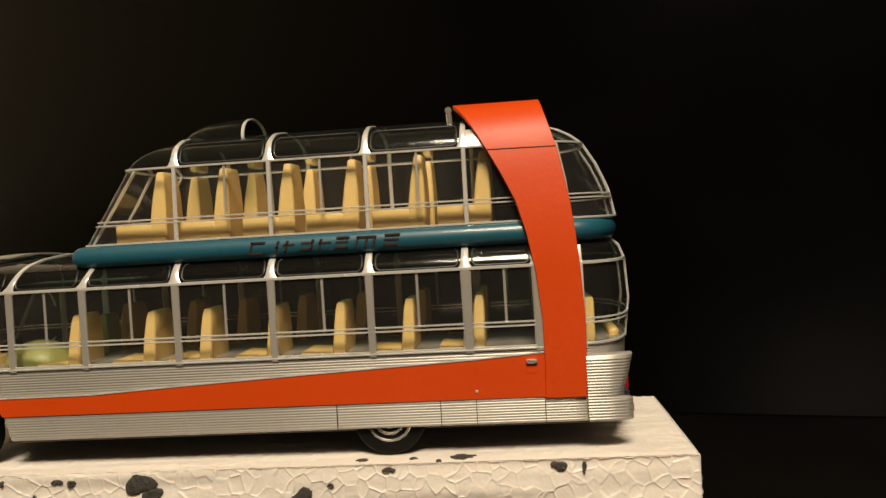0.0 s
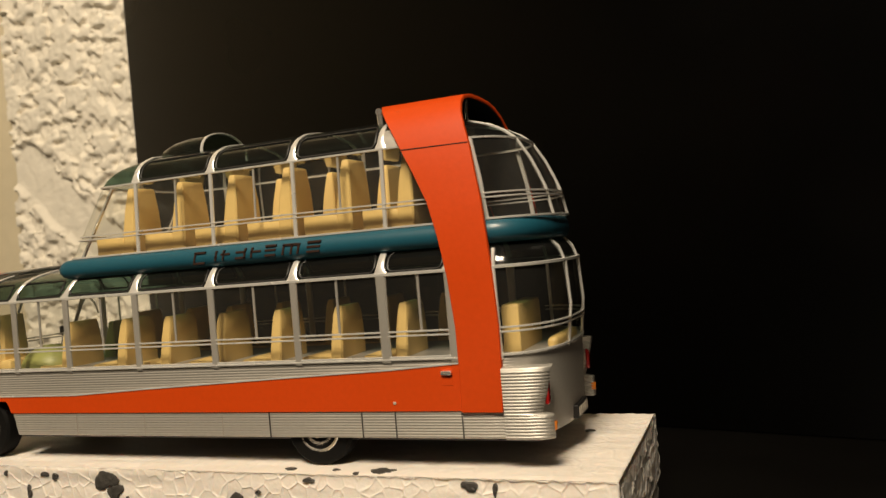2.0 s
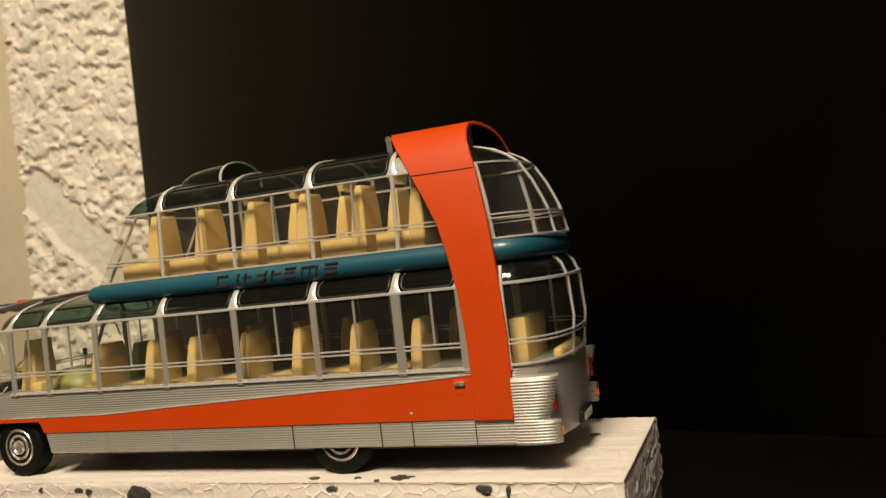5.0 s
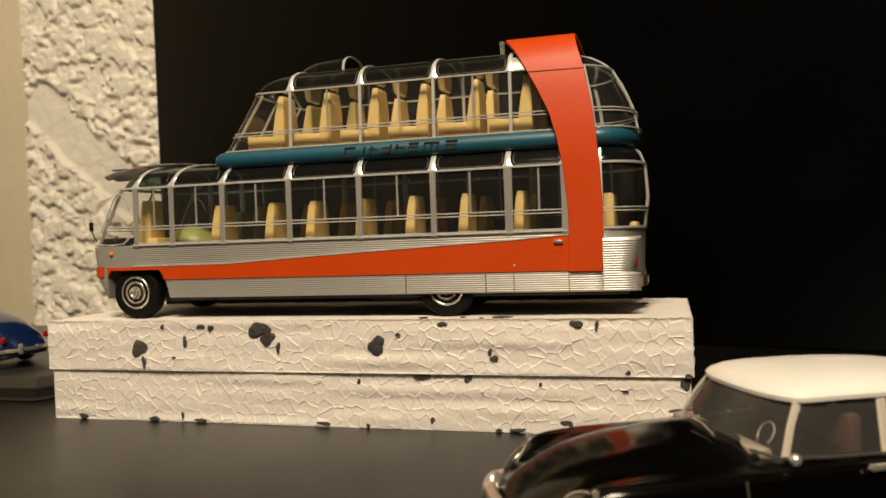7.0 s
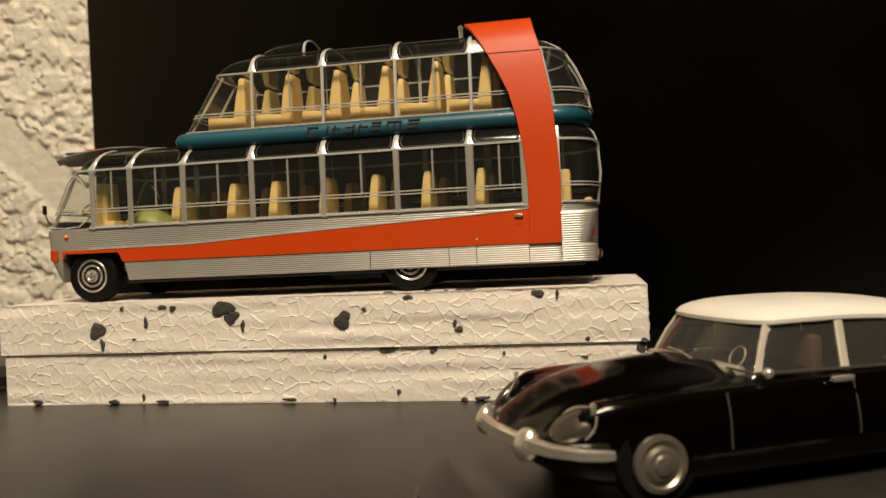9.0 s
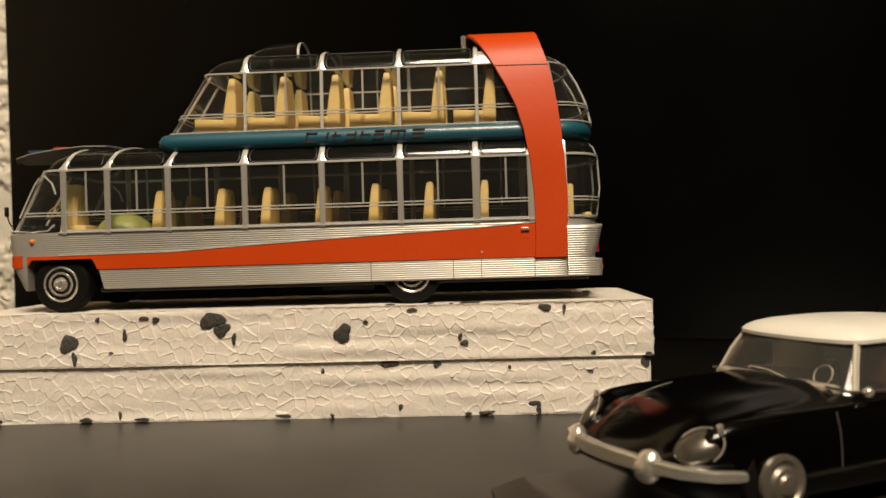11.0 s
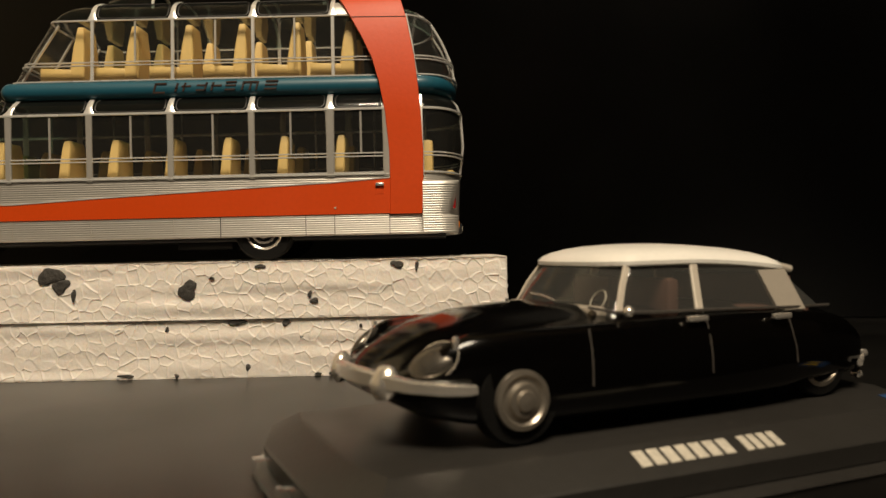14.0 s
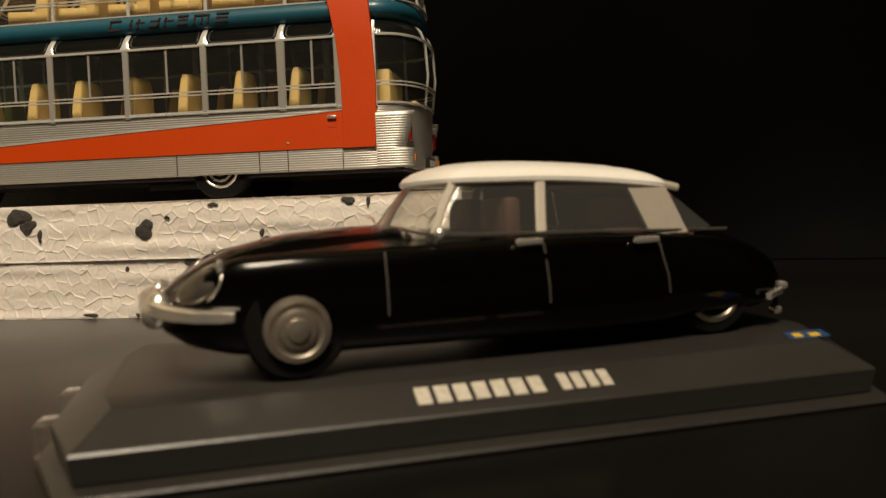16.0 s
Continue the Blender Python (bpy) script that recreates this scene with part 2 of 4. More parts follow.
def stucco(U, V):
    wu, wv = U + 7 * value_noise(U / 6, V / 6, 3), V + 7 * value_noise(U / 6 + 30, V / 6, 12)
    soft = lambda t, a, b: np.clip((t - a) / (b - a), 0, 1) ** 2 * (3 - 2 * np.clip((t - a) / (b - a), 0, 1))
    broad = 0.65 * value_noise(wu / 8.5, wv / 6.5, 5) + 0.35 * value_noise(wu / 4.0, wv / 3.4, 8)
    lump = 0.75 * soft(broad, 0.36, 0.56) + 0.30 * broad + 0.22 * value_noise(U / 2.6, V / 2.6, 4)
    along = (U + 458) * 0.74 - (V - 182) * 0.67
    across = (U + 458) * 0.67 + (V - 182) * 0.74
    flat = np.clip((np.abs(across) - 13 - 6 * value_noise(U / 12, V / 12, 6)) / 5, 0, 1)
    flat = np.where((along > -25) & (along < 150), flat, 1)
    return U, 314 - 4.6 * lump * (0.10 + 0.90 * flat), V


tagged(part("wall_stucco", sheet(np.arange(-480, -320, 1.1), np.arange(0, 430, 1.1), stucco), STUCCO, angle=60), "cream wall with chunky trowelled stucco relief", "wall", kind="structure")
tagged(part("wall_plain", box((-1500, 315, 0), (-479, 345, 1500), 1.0), WALL), "smooth cream painted wall beside the stucco", "wall", kind="structure")
tagged(part("wall_behind", box((-479, 320, 0), (1500, 345, 1500)), WALL), "plain cream wall behind the backdrop", "wall", kind="structure")
# Unseen wall, added to fill from the left and glow in the backdrop's gloss.
tagged(part("wall_left", box((-1540, -1800, -760), (-1500, 345, 1500)), WALL), "unseen cream side wall added to bounce light", "wall", kind="structure")
# These two are added dark, so that glossy parts reflect an unlit room.
tagged(part("wall_right", box((1500, -1800, -760), (1540, 345, 1500)), DIM_WALL), "unseen side wall, coloured dark brown to look unlit", "wall", kind="structure")
tagged(part("wall_back", box((-1540, -1840, -760), (1540, -1800, 1500)), DIM_WALL), "unseen wall behind the viewer, coloured dark brown to look unlit", "wall", kind="structure")
# Ceiling and floor are out of view, added to close the room for bounce.
tagged(part("ceiling", box((-1540, -1840, 1500), (1540, 345, 1540)), WALL), "unseen cream ceiling added to bounce light", "ceiling", kind="structure")
tagged(part("floor", box((-1540, -1840, -780), (1540, 345, -760)), CABIN), "unseen dark brown floor closing the room", "floor", kind="structure")

# ---- polystyrene block: two sheets ----
def foam_sheet(name, x0, x1, y0, y1, z0, z1, seed, label):
    """A cut sheet of fused beads: every face breaks up into rounded cells."""
    def relief(a, b, salt):
        wa, wb = a + 500 + 0.8 * value_noise(a / 3, b / 3, seed), b + 300 + 0.6 * value_noise(a / 2.6, b / 2.6, seed + 3)
        d1, d2, who, ox, oy = cells(wa, wb, 4.0, seed + salt)
        torn = np.clip(value_noise(a / 5, b / 3.5, seed + 7) * 2.4 - 0.35, 0, 1)
        gap = d2 - d1
        lip = np.exp(-(gap / 0.07) ** 2) * (0.12 + 0.88 * torn)
        dish = np.exp(-gap / 0.17)
        tip = (who - 0.45) * 0.8 * oy + np.sin(who * 40) * 0.45 * ox
        band = value_noise(a / 45, b / 3.4, seed + 5) - 0.5
        grain = value_noise(a / 0.8, b / 0.8, seed + 9) - 0.5
        return 0.20 * lip + 0.09 * dish - 0.15 + 0.26 * tip * np.clip(gap / 0.25, 0, 1) + 0.18 * (np.sin(who * 90)) * 0.5 * np.clip(gap / 0.12, 0, 1) + 0.07 * grain + 0.75 * band + 0.3 * (value_noise(a / 22, b / 12, seed) - 0.5)
    step = 0.2
    us, vs = np.linspace(x0, x1, int((x1 - x0) / step)), np.linspace(z0, z1, int((z1 - z0) / step))
    ys = np.linspace(y0, y1, int((y1 - y0) / 0.4))
    edge = lambda t, a, b: np.clip(np.minimum(t - a, b - t) / 0.55, 0, 1)
    front = sheet(us, vs, lambda U, V: (U, y0 - relief(U, V, 0) * edge(U, x0, x1) * edge(V, z0, z1) + 0.22 * (1 - edge(V, z0, z1)) * value_noise(U / 2.5, V, 9), V))
    back = sheet(us[::4], vs[::4], lambda U, V: (U, y1 + 0 * U, V))
    top = sheet(us[::2], ys, lambda U, V: (U, V, z1 + 0.62 * relief(U, V, 20) * edge(U, x0, x1) * edge(V, y0, y1) - 0.12 + 0.30 * (1 - edge(V, y0, y1)) * 1.8 * (value_noise(U / 1.7, V, 9) - 0.55)))
    base = sheet(us[::8], ys[::4], lambda U, V: (U, V, z0 + 0 * U))
    right = sheet(ys, vs, lambda U, V: (x1 + 1.1 * relief(U, V, 40) * edge(U, y0, y1) * edge(V, z0, z1) + 0.6 * (1 - edge(U, y0, y1)) * edge(V, z0, z1) * (value_noise(V / 1.7, U * 0, 15) - 0.4), U, V))
    left = sheet(ys, vs, lambda U, V: (x0 - 1.2 * relief(U, V, 60) * edge(U, y0, y1) * edge(V, z0, z1), U, V))
    ob = part(name, joined([front, back, top, base, right, left]), FOAM, angle=50)
    ORIGIN[ob.name] = Vector((0, 0, 0))
    return tagged(ob, label, "polystyrene block", "stacked polystyrene sheets")


upper_sheet = foam_sheet("polystyrene_sheet", -186.3, 57.8, 0.0, 69.5, 19.6, 38.6, 11, "white polystyrene sheet with dark grey flecks under the bus")
lower_sheet = foam_sheet("polystyrene_sheet", -185.2, 56.8, 1.0, 69.0, 0.05, 19.5, 31, "lower white polystyrene sheet lying on the black table")


def fleck(x, z, w, h, seed, parent, y=0.0, right=False):
    """A dark bead in the broken face: an uneven flat pebble, half sunk."""
    rnd = random.Random(seed)
    n, lean = 18, 6.28 * rnd.random()
    rim = []
    for k in range(n):
        a = 2 * math.pi * k / n
        r = 0.95 + 0.16 * math.sin(2 * a + lean) + 0.13 * math.sin(3 * a + 2 * lean) + 0.16 * (rnd.random() - 0.5)
        rim.append((w / 2 * r * math.cos(a), h / 2 * r * math.sin(a)))
    rings = []
    for s, d in ((1.0, 0.8), (0.98, -0.28), (0.75, -0.42 - 0.2 * rnd.random()), (0.3, -0.35 - 0.25 * rnd.random())):
        rings.append([(x + p * s, y + d + 0.25 * rnd.random(), z + q * s) for p, q in rim])
    part("dark_bead", loft(rings), FOAM_PIT, parent, angle=30)


for k, (x, z, w, h) in enumerate([(-144.6, 28.0, 6, 7.5), (-142.6, 22.6, 2.2, 5.0), (-93.5, 35.0, 8.5, 6.5), (-90.2, 31.5, 6, 5), (-86.0, 28.5, 1.6, 4.2), (-48.2, 29.3, 6.8, 6.4), (-124.5, 30.5, 1.8, 3.8), (-117.5, 36.3, 3.2, 2.2),
                                  (-113.4, 35.8, 2.4, 2.6), (-23.8, 36.9, 3.4, 1.6), (-7.6, 27.4, 1.6, 2.4), (-6.2, 25.2, 3.4, 1.8), (21.6, 36.6, 4.4, 2.8), (28.0, 36.0, 1.2, 3.6), (-40.0, 33.2, 1.6, 1.3), (-134, 36.2, 1.8, 1.6), (37.6, 20.9, 2.0, 1.2),
                                  (-129.5, 24.6, 1.6, 0.9), (56.2, 19.9, 3.2, 1.4)]):
    fleck(x, z, w, h, 100 + k, upper_sheet)
for k, (x, z, w, h) in enumerate([(-32.4, 18.4, 6.6, 1.8), (-15.8, 18.0, 2.8, 2.6), (-55.5, 16.4, 1.6, 1.6), (-28.8, 3.4, 1.6, 2.6), (17.5, 3.6, 4.4, 2.6), (18.6, 1.4, 1.8, 3.2), (0.6, 0.9, 5.6, 1.6), (-52.6, 0.9, 1.4, 1.8), (-139.6, 1.0, 4.2, 2.0), (-172, 1.2, 4.4, 1.8),
                                  (-119.5, 1.0, 5.0, 1.3), (-127.4, 2.4, 1.2, 2.8), (-69.5, 1.2, 5.4, 1.4), (-5.6, 0.8, 2.2, 1.2), (36.4, 14.6, 2.4, 1.0), (-10.8, 13.2, 1.2, 1.0), (55.2, 17.6, 3.6, 4.4), (52.6, 2.0, 3.0, 1.6), (9.0, 16.4, 1.0, 1.8)]):
    fleck(x, z, w, h, 200 + k, lower_sheet, 1.0)


def top_fleck(x, y, w, h, seed):
    """A dark bead lying in the top face of the upper sheet."""
    rnd = random.Random(seed)
    rim = []
    for k in range(13):
        a, q = 2 * math.pi * k / 13, 0.55 + 0.6 * rnd.random()
        rim.append((x + w / 2 * q * math.cos(a), y + h / 2 * q * math.sin(a)))
    rings = [[(x + (p - x) * f, y + (q - y) * f, 38.6 + d) for p, q in rim] for f, d in ((1.0, -0.5), (0.97, 0.12), (0.6, 0.28), (0.25, 0.3))]
    part("dark_bead", loft(rings), FOAM_PIT, upper_sheet, angle=30)


for k, (x, y, w, h) in enumerate([(42.0, 47.7, 4.0, 3.4), (-31.7, 4.4, 3.4, 1.8), (-17.7, 4.4, 2.4, 1.2), (-4.3, 4.6, 8.0, 4.0), (-10.4, 1.6, 1.8, 2.0)]):
    top_fleck(x, y, w, h, 300 + k)

# ---- the double-deck sightseeing bus ----
bus = thing("tour_bus", (-65, 33, 38.6), 0, (-65, 0, 38.6), label="silver and orange-red double-deck glass sightseeing bus model on the polystyrene", category="model bus")


def outline(xf, xr, hw, front=(11, 4.5), rear=(16, 2.5), n=12, straight=40):
    """A plan of the bus, from the front's middle along the near side to the rear's middle and back."""
    near = []
    a, p = front
    for k in range(n):
        t = math.pi / 2 * k / n
        near.append((xf + a - a * math.cos(t) ** (2 / p), -hw * math.sin(t) ** (2 / p)))
    b, q = rear
    for k in range(straight + 1):
        near.append((xf + a + (xr - b - xf - a) * k / straight, -hw))
    for k in range(1, n + 1):
        t = math.pi / 2 * k / n
        near.append((xr - b + b * math.sin(t) ** (2 / q), -hw * max(0.0, math.cos(t)) ** (2 / q)))
    return near + [(x, -y) for x, y in near[-2:0:-1]]


def ring(z, xf, xr, hw, **kw):
    return [(x, y, z) for x, y in outline(xf, xr, hw, **kw)]


def lower_shape(z):
    """Front, rear and half width of the lower deck at a height."""
    xf = bmix(z, [(46, -166), (55, -170.4), (66, -171.6), (68, -169), (89.4, -157.2), (93.5, -154.8), (96, -150), (98.0, -142), (99.0, -127)])
    xr = bmix(z, [(46, 42.5), (67, 43.6), (78, 45), (89, 44.4), (93, 43), (96, 40), (99.4, 30)])
    hw = bmix(z, [(46, 27), (89.4, 26.7), (91.5, 26.1), (93.5, 24.8), (95.5, 22.4), (96.9, 19), (98.0, 14), (98.7, 8), (99.0, 3)])
    return xf, xr, hw


def ribbed(z0, z1, pitch=0.74, depth=0.09):
    """Heights and swellings of a fluted panel."""
    out, z = [], z0
    while z < z1 - pitch * 0.5:
        out += [(z + 0.03, -depth), (z + pitch * 0.22, depth * 0.45), (z + pitch * 0.5, depth), (z + pitch * 0.78, depth * 0.45), (z + pitch * 0.97, -depth)]
        z += pitch
    return out


def flute(z, d, xf, xr, hw):
    """A ring whose swelling fades out on the smooth nose and tail."""
    out = []
    for x, y in outline(xf, xr, hw):
        k = min(1, max(0, (x + 154) / 3)) * min(1, max(0, (34 - x) / 3))
        s = 1 + d * k / hw
        out.append((x, y * s, z))
    return out


part("waist_panel", loft([ring(57.6, *lower_shape(57.6))] + [flute(z, d, *lower_shape(min(z, 66))) for z, d in ribbed(57.8, 66.9)] + [ring(67.3, *lower_shape(66.5))]), SILVER, bus, "fluted silver waist panel", 75)


def open_ring(z, x_from, d=0.0):
    """The plan from x_from on the near side round the tail to the far side."""
    xf, xr, hw = lower_shape(z)
    pts = [(x, y) for x, y in outline(xf, xr, hw, straight=60) if y < -1e-6 and x > -130]
    pts = [(x_from, -hw), (x_from + 3, -hw)] + pts
    s = 1 + d / hw
    pts = [(x, y * (s if x < 32 else 1)) for x, y in pts]
    return [(x, y, z) for x, y in pts] + [(xr, 0, z)] + [(x, -y, z) for x, y in pts[::-1]]


def same_count(rings, n=60):
    """Rings brought to one number of points, evenly along each."""
    out = []
    for r in rings:
        p = np.array(r)
        s = np.r_[0, np.cumsum(np.linalg.norm(np.diff(p, axis=0), axis=1))]
        t = np.linspace(0, s[-1], n)
        out.append([tuple(q) for q in np.stack([np.interp(t, s, p[:, k]) for k in range(3)], 1)])
    return out


part("skirt", loft(same_count([open_ring(z, bmix(z, [(46.7, -134.0), (55, -136.1), (57.7, -138.6)]), d) for z, d in [(46.7, -0.3)] + ribbed(46.9, 53.4) + [(53.7, 0), (57.7, 0)]], 140)), SILVER, bus, "fluted silver skirt", 75)


def nose_ring(z):
    xf, xr, hw = lower_shape(z)
    pts = [(x, y) for x, y in outline(xf, xr, hw, n=20) if y < -1e-6 and x < -162.0]
    pts = pts + [(-161.9, -hw * (1 - 0.001))]
    return [(x, y, z) for x, y in pts[::-1]] + [(xf, 0, z)] + [(x, -y, z) for x, y in pts]


part("nose", loft(same_count([nose_ring(z) for z in (46.6, 49, 52, 55, 57.7)])), SILVER, bus, "smooth silver nose")
part("chassis", joined([box((-137, -24, 45.4), (38, 24, 47.2), 0.6), box((-161.8, -19, 52), (-136, 19, 57.5), 0.6), box((-60, -6, 42.5), (-40, 6, 45.6), 0.5)]), BLACK, bus, "black underside")


# stripe that widens towards the rear
def stripe(side):
    top = [(-170, 58.9), (-109, 59.1), (-82, 60.6), (-55, 61.9), (-27, 63.2), (0, 64.4), (19.6, 65.7)]
    xs = [-161.8, -160.2] + list(np.linspace(-157, 19.6, 48))
    rows = []
    for x in xs:
        zb = 53.8 if x > -136.0 else (57.6 if x > -161.2 else 55.0)
        rows.append((x, zb, bmix(x, top)))
    rows = sorted(rows + [(-138.6, 57.6, 59.0), (-137.2, 56.2, 59.0), (-136.2, 53.8, 59.0)])
    rings = []
    for x, zb, zt in rows:
        hw = lower_shape(58)[2] + 0.45
        rings.append([(x, side * (hw - 0.5), zb), (x, side * hw, zb + 0.05), (x, side * hw, zt - 0.05), (x, side * (hw - 0.5), zt)])
    return loft(rings)


part("stripe", stripe(-1), RED, bus, "orange-red stripe widening to the rear")
part("stripe", stripe(1), RED, bus, "orange-red stripe widening to the rear")
for side in (-1, 1):
    hw = lower_shape(58)[2] + 0.42
    line = [(-150, 59.0), (-109, 59.2), (-82, 60.7), (-55, 62.0), (-27, 63.3), (0, 64.5), (19.6, 65.8)]
    part("stripe_edge", sweep([(x, side * hw, z + 0.12) for x, z in line], 0.42, 0.5, (0, 0, 1)), BRIGHT, bus, "thin bright edge along the stripe")
front_band = []
for z in (55.0, 55.05, 59.25, 59.3):
    grow = 0.3 if 55.02 < z < 59.27 else -0.3
    xf, xr, hw = lower_shape(58)
    pts = [(x, y) for x, y in outline(xf - grow, xr, hw + grow, n=20) if y < -1e-6 and x < -161.8]
    front_band.append([(x, y, z) for x, y in pts[::-1]] + [(xf - grow, 0, z)] + [(x, -y, z) for x, y in pts])
part("nose_stripe", loft(front_band, False, False), RED, bus, "orange-red band round the nose")
for x in (-38.3, -9.4, 0.4, 19.0):
    part("skirt_joint", box((x - 0.10, -27.35, 46.8), (x + 0.10, -26.6, 53.7)), DARK_LINE, bus)
for x in (-109, -82.4, -54.3):
    part("skirt_joint", box((x - 0.05, -27.12, 46.8), (x + 0.05, -26.6, 53.7)), GREY_PANEL, bus)
part("sill_trim", sweep([(-150, -27.2, 67.2), (19.3, -27.2, 67.2)], 0.5, 0.7, (0, 0, 1)), BRIGHT, bus, "bright sill strip")

# wheels
def wheel(x, y, side, name="wheel"):
    w = part(name, turned([(6.2, -3.2), (9.4, -3.2), (10.05, -2.4), (10.1, 0), (10.05, 2.4), (9.4, 3.2), (6.9, 3.0), (6.6, 2.0), (6.4, -3.0)], (x, y, 48.7)), RUBBER, bus, "black rubber tyre")
    d = side
    part("hubcap", turned([(6.8, 1.4 * d), (6.7, 2.9 * d), (6.2, 3.4 * d), (5.6, 3.2 * d), (5.2, 2.9 * d), (4.6, 3.0 * d), (4.3, 3.5 * d), (3.7, 3.6 * d), (3.4, 3.1 * d), (2.6, 3.2 * d), (2.3, 3.9 * d), (1.5, 4.2 * d), (1.2, 3.9 * d), (0.2, 4.0 * d)], (x, y, 48.7)), CHROME, w, "chrome hubcap")


wheel(-150.6, -22.3, -1)
wheel(-24.2, -22.0, -1)
wheel(-150.6, 22.3, 1)
wheel(-24.2, 22.0, 1)
part("axle", sweep([(-150.6, -20, 48.7), (-150.6, 20, 48.7)], 2, 2), BLACK, bus)
part("axle", sweep([(-24.2, -20, 48.7), (-24.2, 20, 48.7)], 2, 2), BLACK, bus)

# lower glazing
part("side_glass", loft([ring(z, *lower_shape(z)) for z in (67.4, 72, 78, 84, 89.3)], True, False), CLEAR, bus, "clear side glazing")
part("roof_glass", loft([ring(z, *lower_shape(z)) for z in (89.5, 90.5, 91.6, 92.6, 93.6, 94.6, 95.6, 96.4, 97.2, 97.9, 98.4, 98.75, 99.0)], True, True), SMOKED, bus, "dark green tinted curved roof glass")


def hoop(z, shape, grow=0.15, x_from=-999, **kw):
    xf, xr, hw = shape(z)
    return [(x, y, z) for x, y in outline(xf - grow, xr + grow, hw + grow, **kw) if x > x_from]


def closed_rail(name, z, shape, tall, thick, mat, label="", x_from=-999, **kw):
    pts = hoop(z, shape, x_from=x_from, **kw)
    if x_from > -900:
        k = max(range(len(pts)), key=lambda i: abs(pts[i][0] - pts[i - 1][0]) + abs(pts[i][1] - pts[i - 1][1]))
        pts = pts[k:] + pts[:k]
    else:
        pts = pts + pts[:2]
    return part(name, sweep(pts, tall, thick, (0, 0, 1)), mat, bus, label)


closed_rail("window_rail", 89.4, lower_shape, 0.9, 0.9, BRIGHT, "bright silver window rail")
closed_rail("window_rail", 74.4, lower_shape, 0.48, 0.7, BRIGHT, "bright silver window rail")
closed_rail("window_rail", 73.3, lower_shape, 0.48, 0.7, BRIGHT, "bright silver window rail")
closed_rail("window_rail", 67.7, lower_shape, 0.7, 0.8, BRIGHT, "bright silver window rail", x_from=-150)

POSTS = (-147.8, -131.9, -109.9, -82.4, -54.8, -27.2, -0.6, 18.6)
for x in POSTS:
    wide = 3.0 if x in (-0.6, 18.6) else 2.3
    p = part("window_post", sweep([(x, -26.95, 66.5), (x, -26.9, 78), (x, -26.75, 89.6)], [wide * 0.95, wide * 0.9, wide], 1.0), SILVER, bus, "silver window post")
    again(p, mirror=True)
for x in (-139.7, -121.3, -95.9, -68.3, -40.4, -14.0, 9.8):
    p = part("window_bar", sweep([(x, -26.75, 74.2), (x, -26.6, 89.4)], 0.75, 0.5), SILVER, bus)
    again(p, mirror=True)


def rib(x, top, flare=1.0, lean=0.0):
    """A bright rib from the window rail up over the roof's curve."""
    path, wides = [], []
    for k, z in enumerate((89.2, 89.8, 90.6, 91.6, 92.8, 94, 95.2, 96.4, 97.4, 98.1, 98.6, 98.9)):
        if z > top:
            break
        path.append((x + lean * (z - 89), -lower_shape(z)[2] - 0.25, z + 0.1))
        wides.append((4.6, 3.6, 2.6, 2.2, 2.0, 1.9, 1.8, 1.6, 1.4, 1.2, 1.0, 1.0)[k] * flare)
    if top > 99:
        path.append((x + lean * 10, 0, 99.4))
        wides.append(1.0 * flare)
    p = part("roof_rib", sweep(path, wides, 0.6), BRIGHT, bus, "bright curved roof rib")
    again(p, mirror=True)


for x in (-147.8, -131.9, -109.9):
    rib(x, 99.5, 0.8, 0.35)
for x in (-82.4, -54.8, -27.2, -0.6, 18.6):
    rib(x, 96.6)

# rear ribs and rear corner posts of the lower deck
for yy in (-8.0, 8.0):
    path = []
    for z in (66.8, 72, 78, 84, 89, 91, 93, 95):
        xf, xr, hw = lower_shape(z)
        path.append((xr - 16 + 16 * (1 - (8.0 / hw) ** 2.5) ** 0.4 + 0.1, yy, z))
    part("rear_post", sweep(path, 1.1, 0.7, (0, 1, 0)), BRIGHT, bus, "bright rear window post")
for yy in (-1, 1):
    part("rear_post", sweep([(30.6, yy * 26.9, 66.5), (30.4, yy * 26.8, 89), (30.2, yy * 25.0, 94)], 1.0, 0.8), BRIGHT, bus, "bright rear window post")

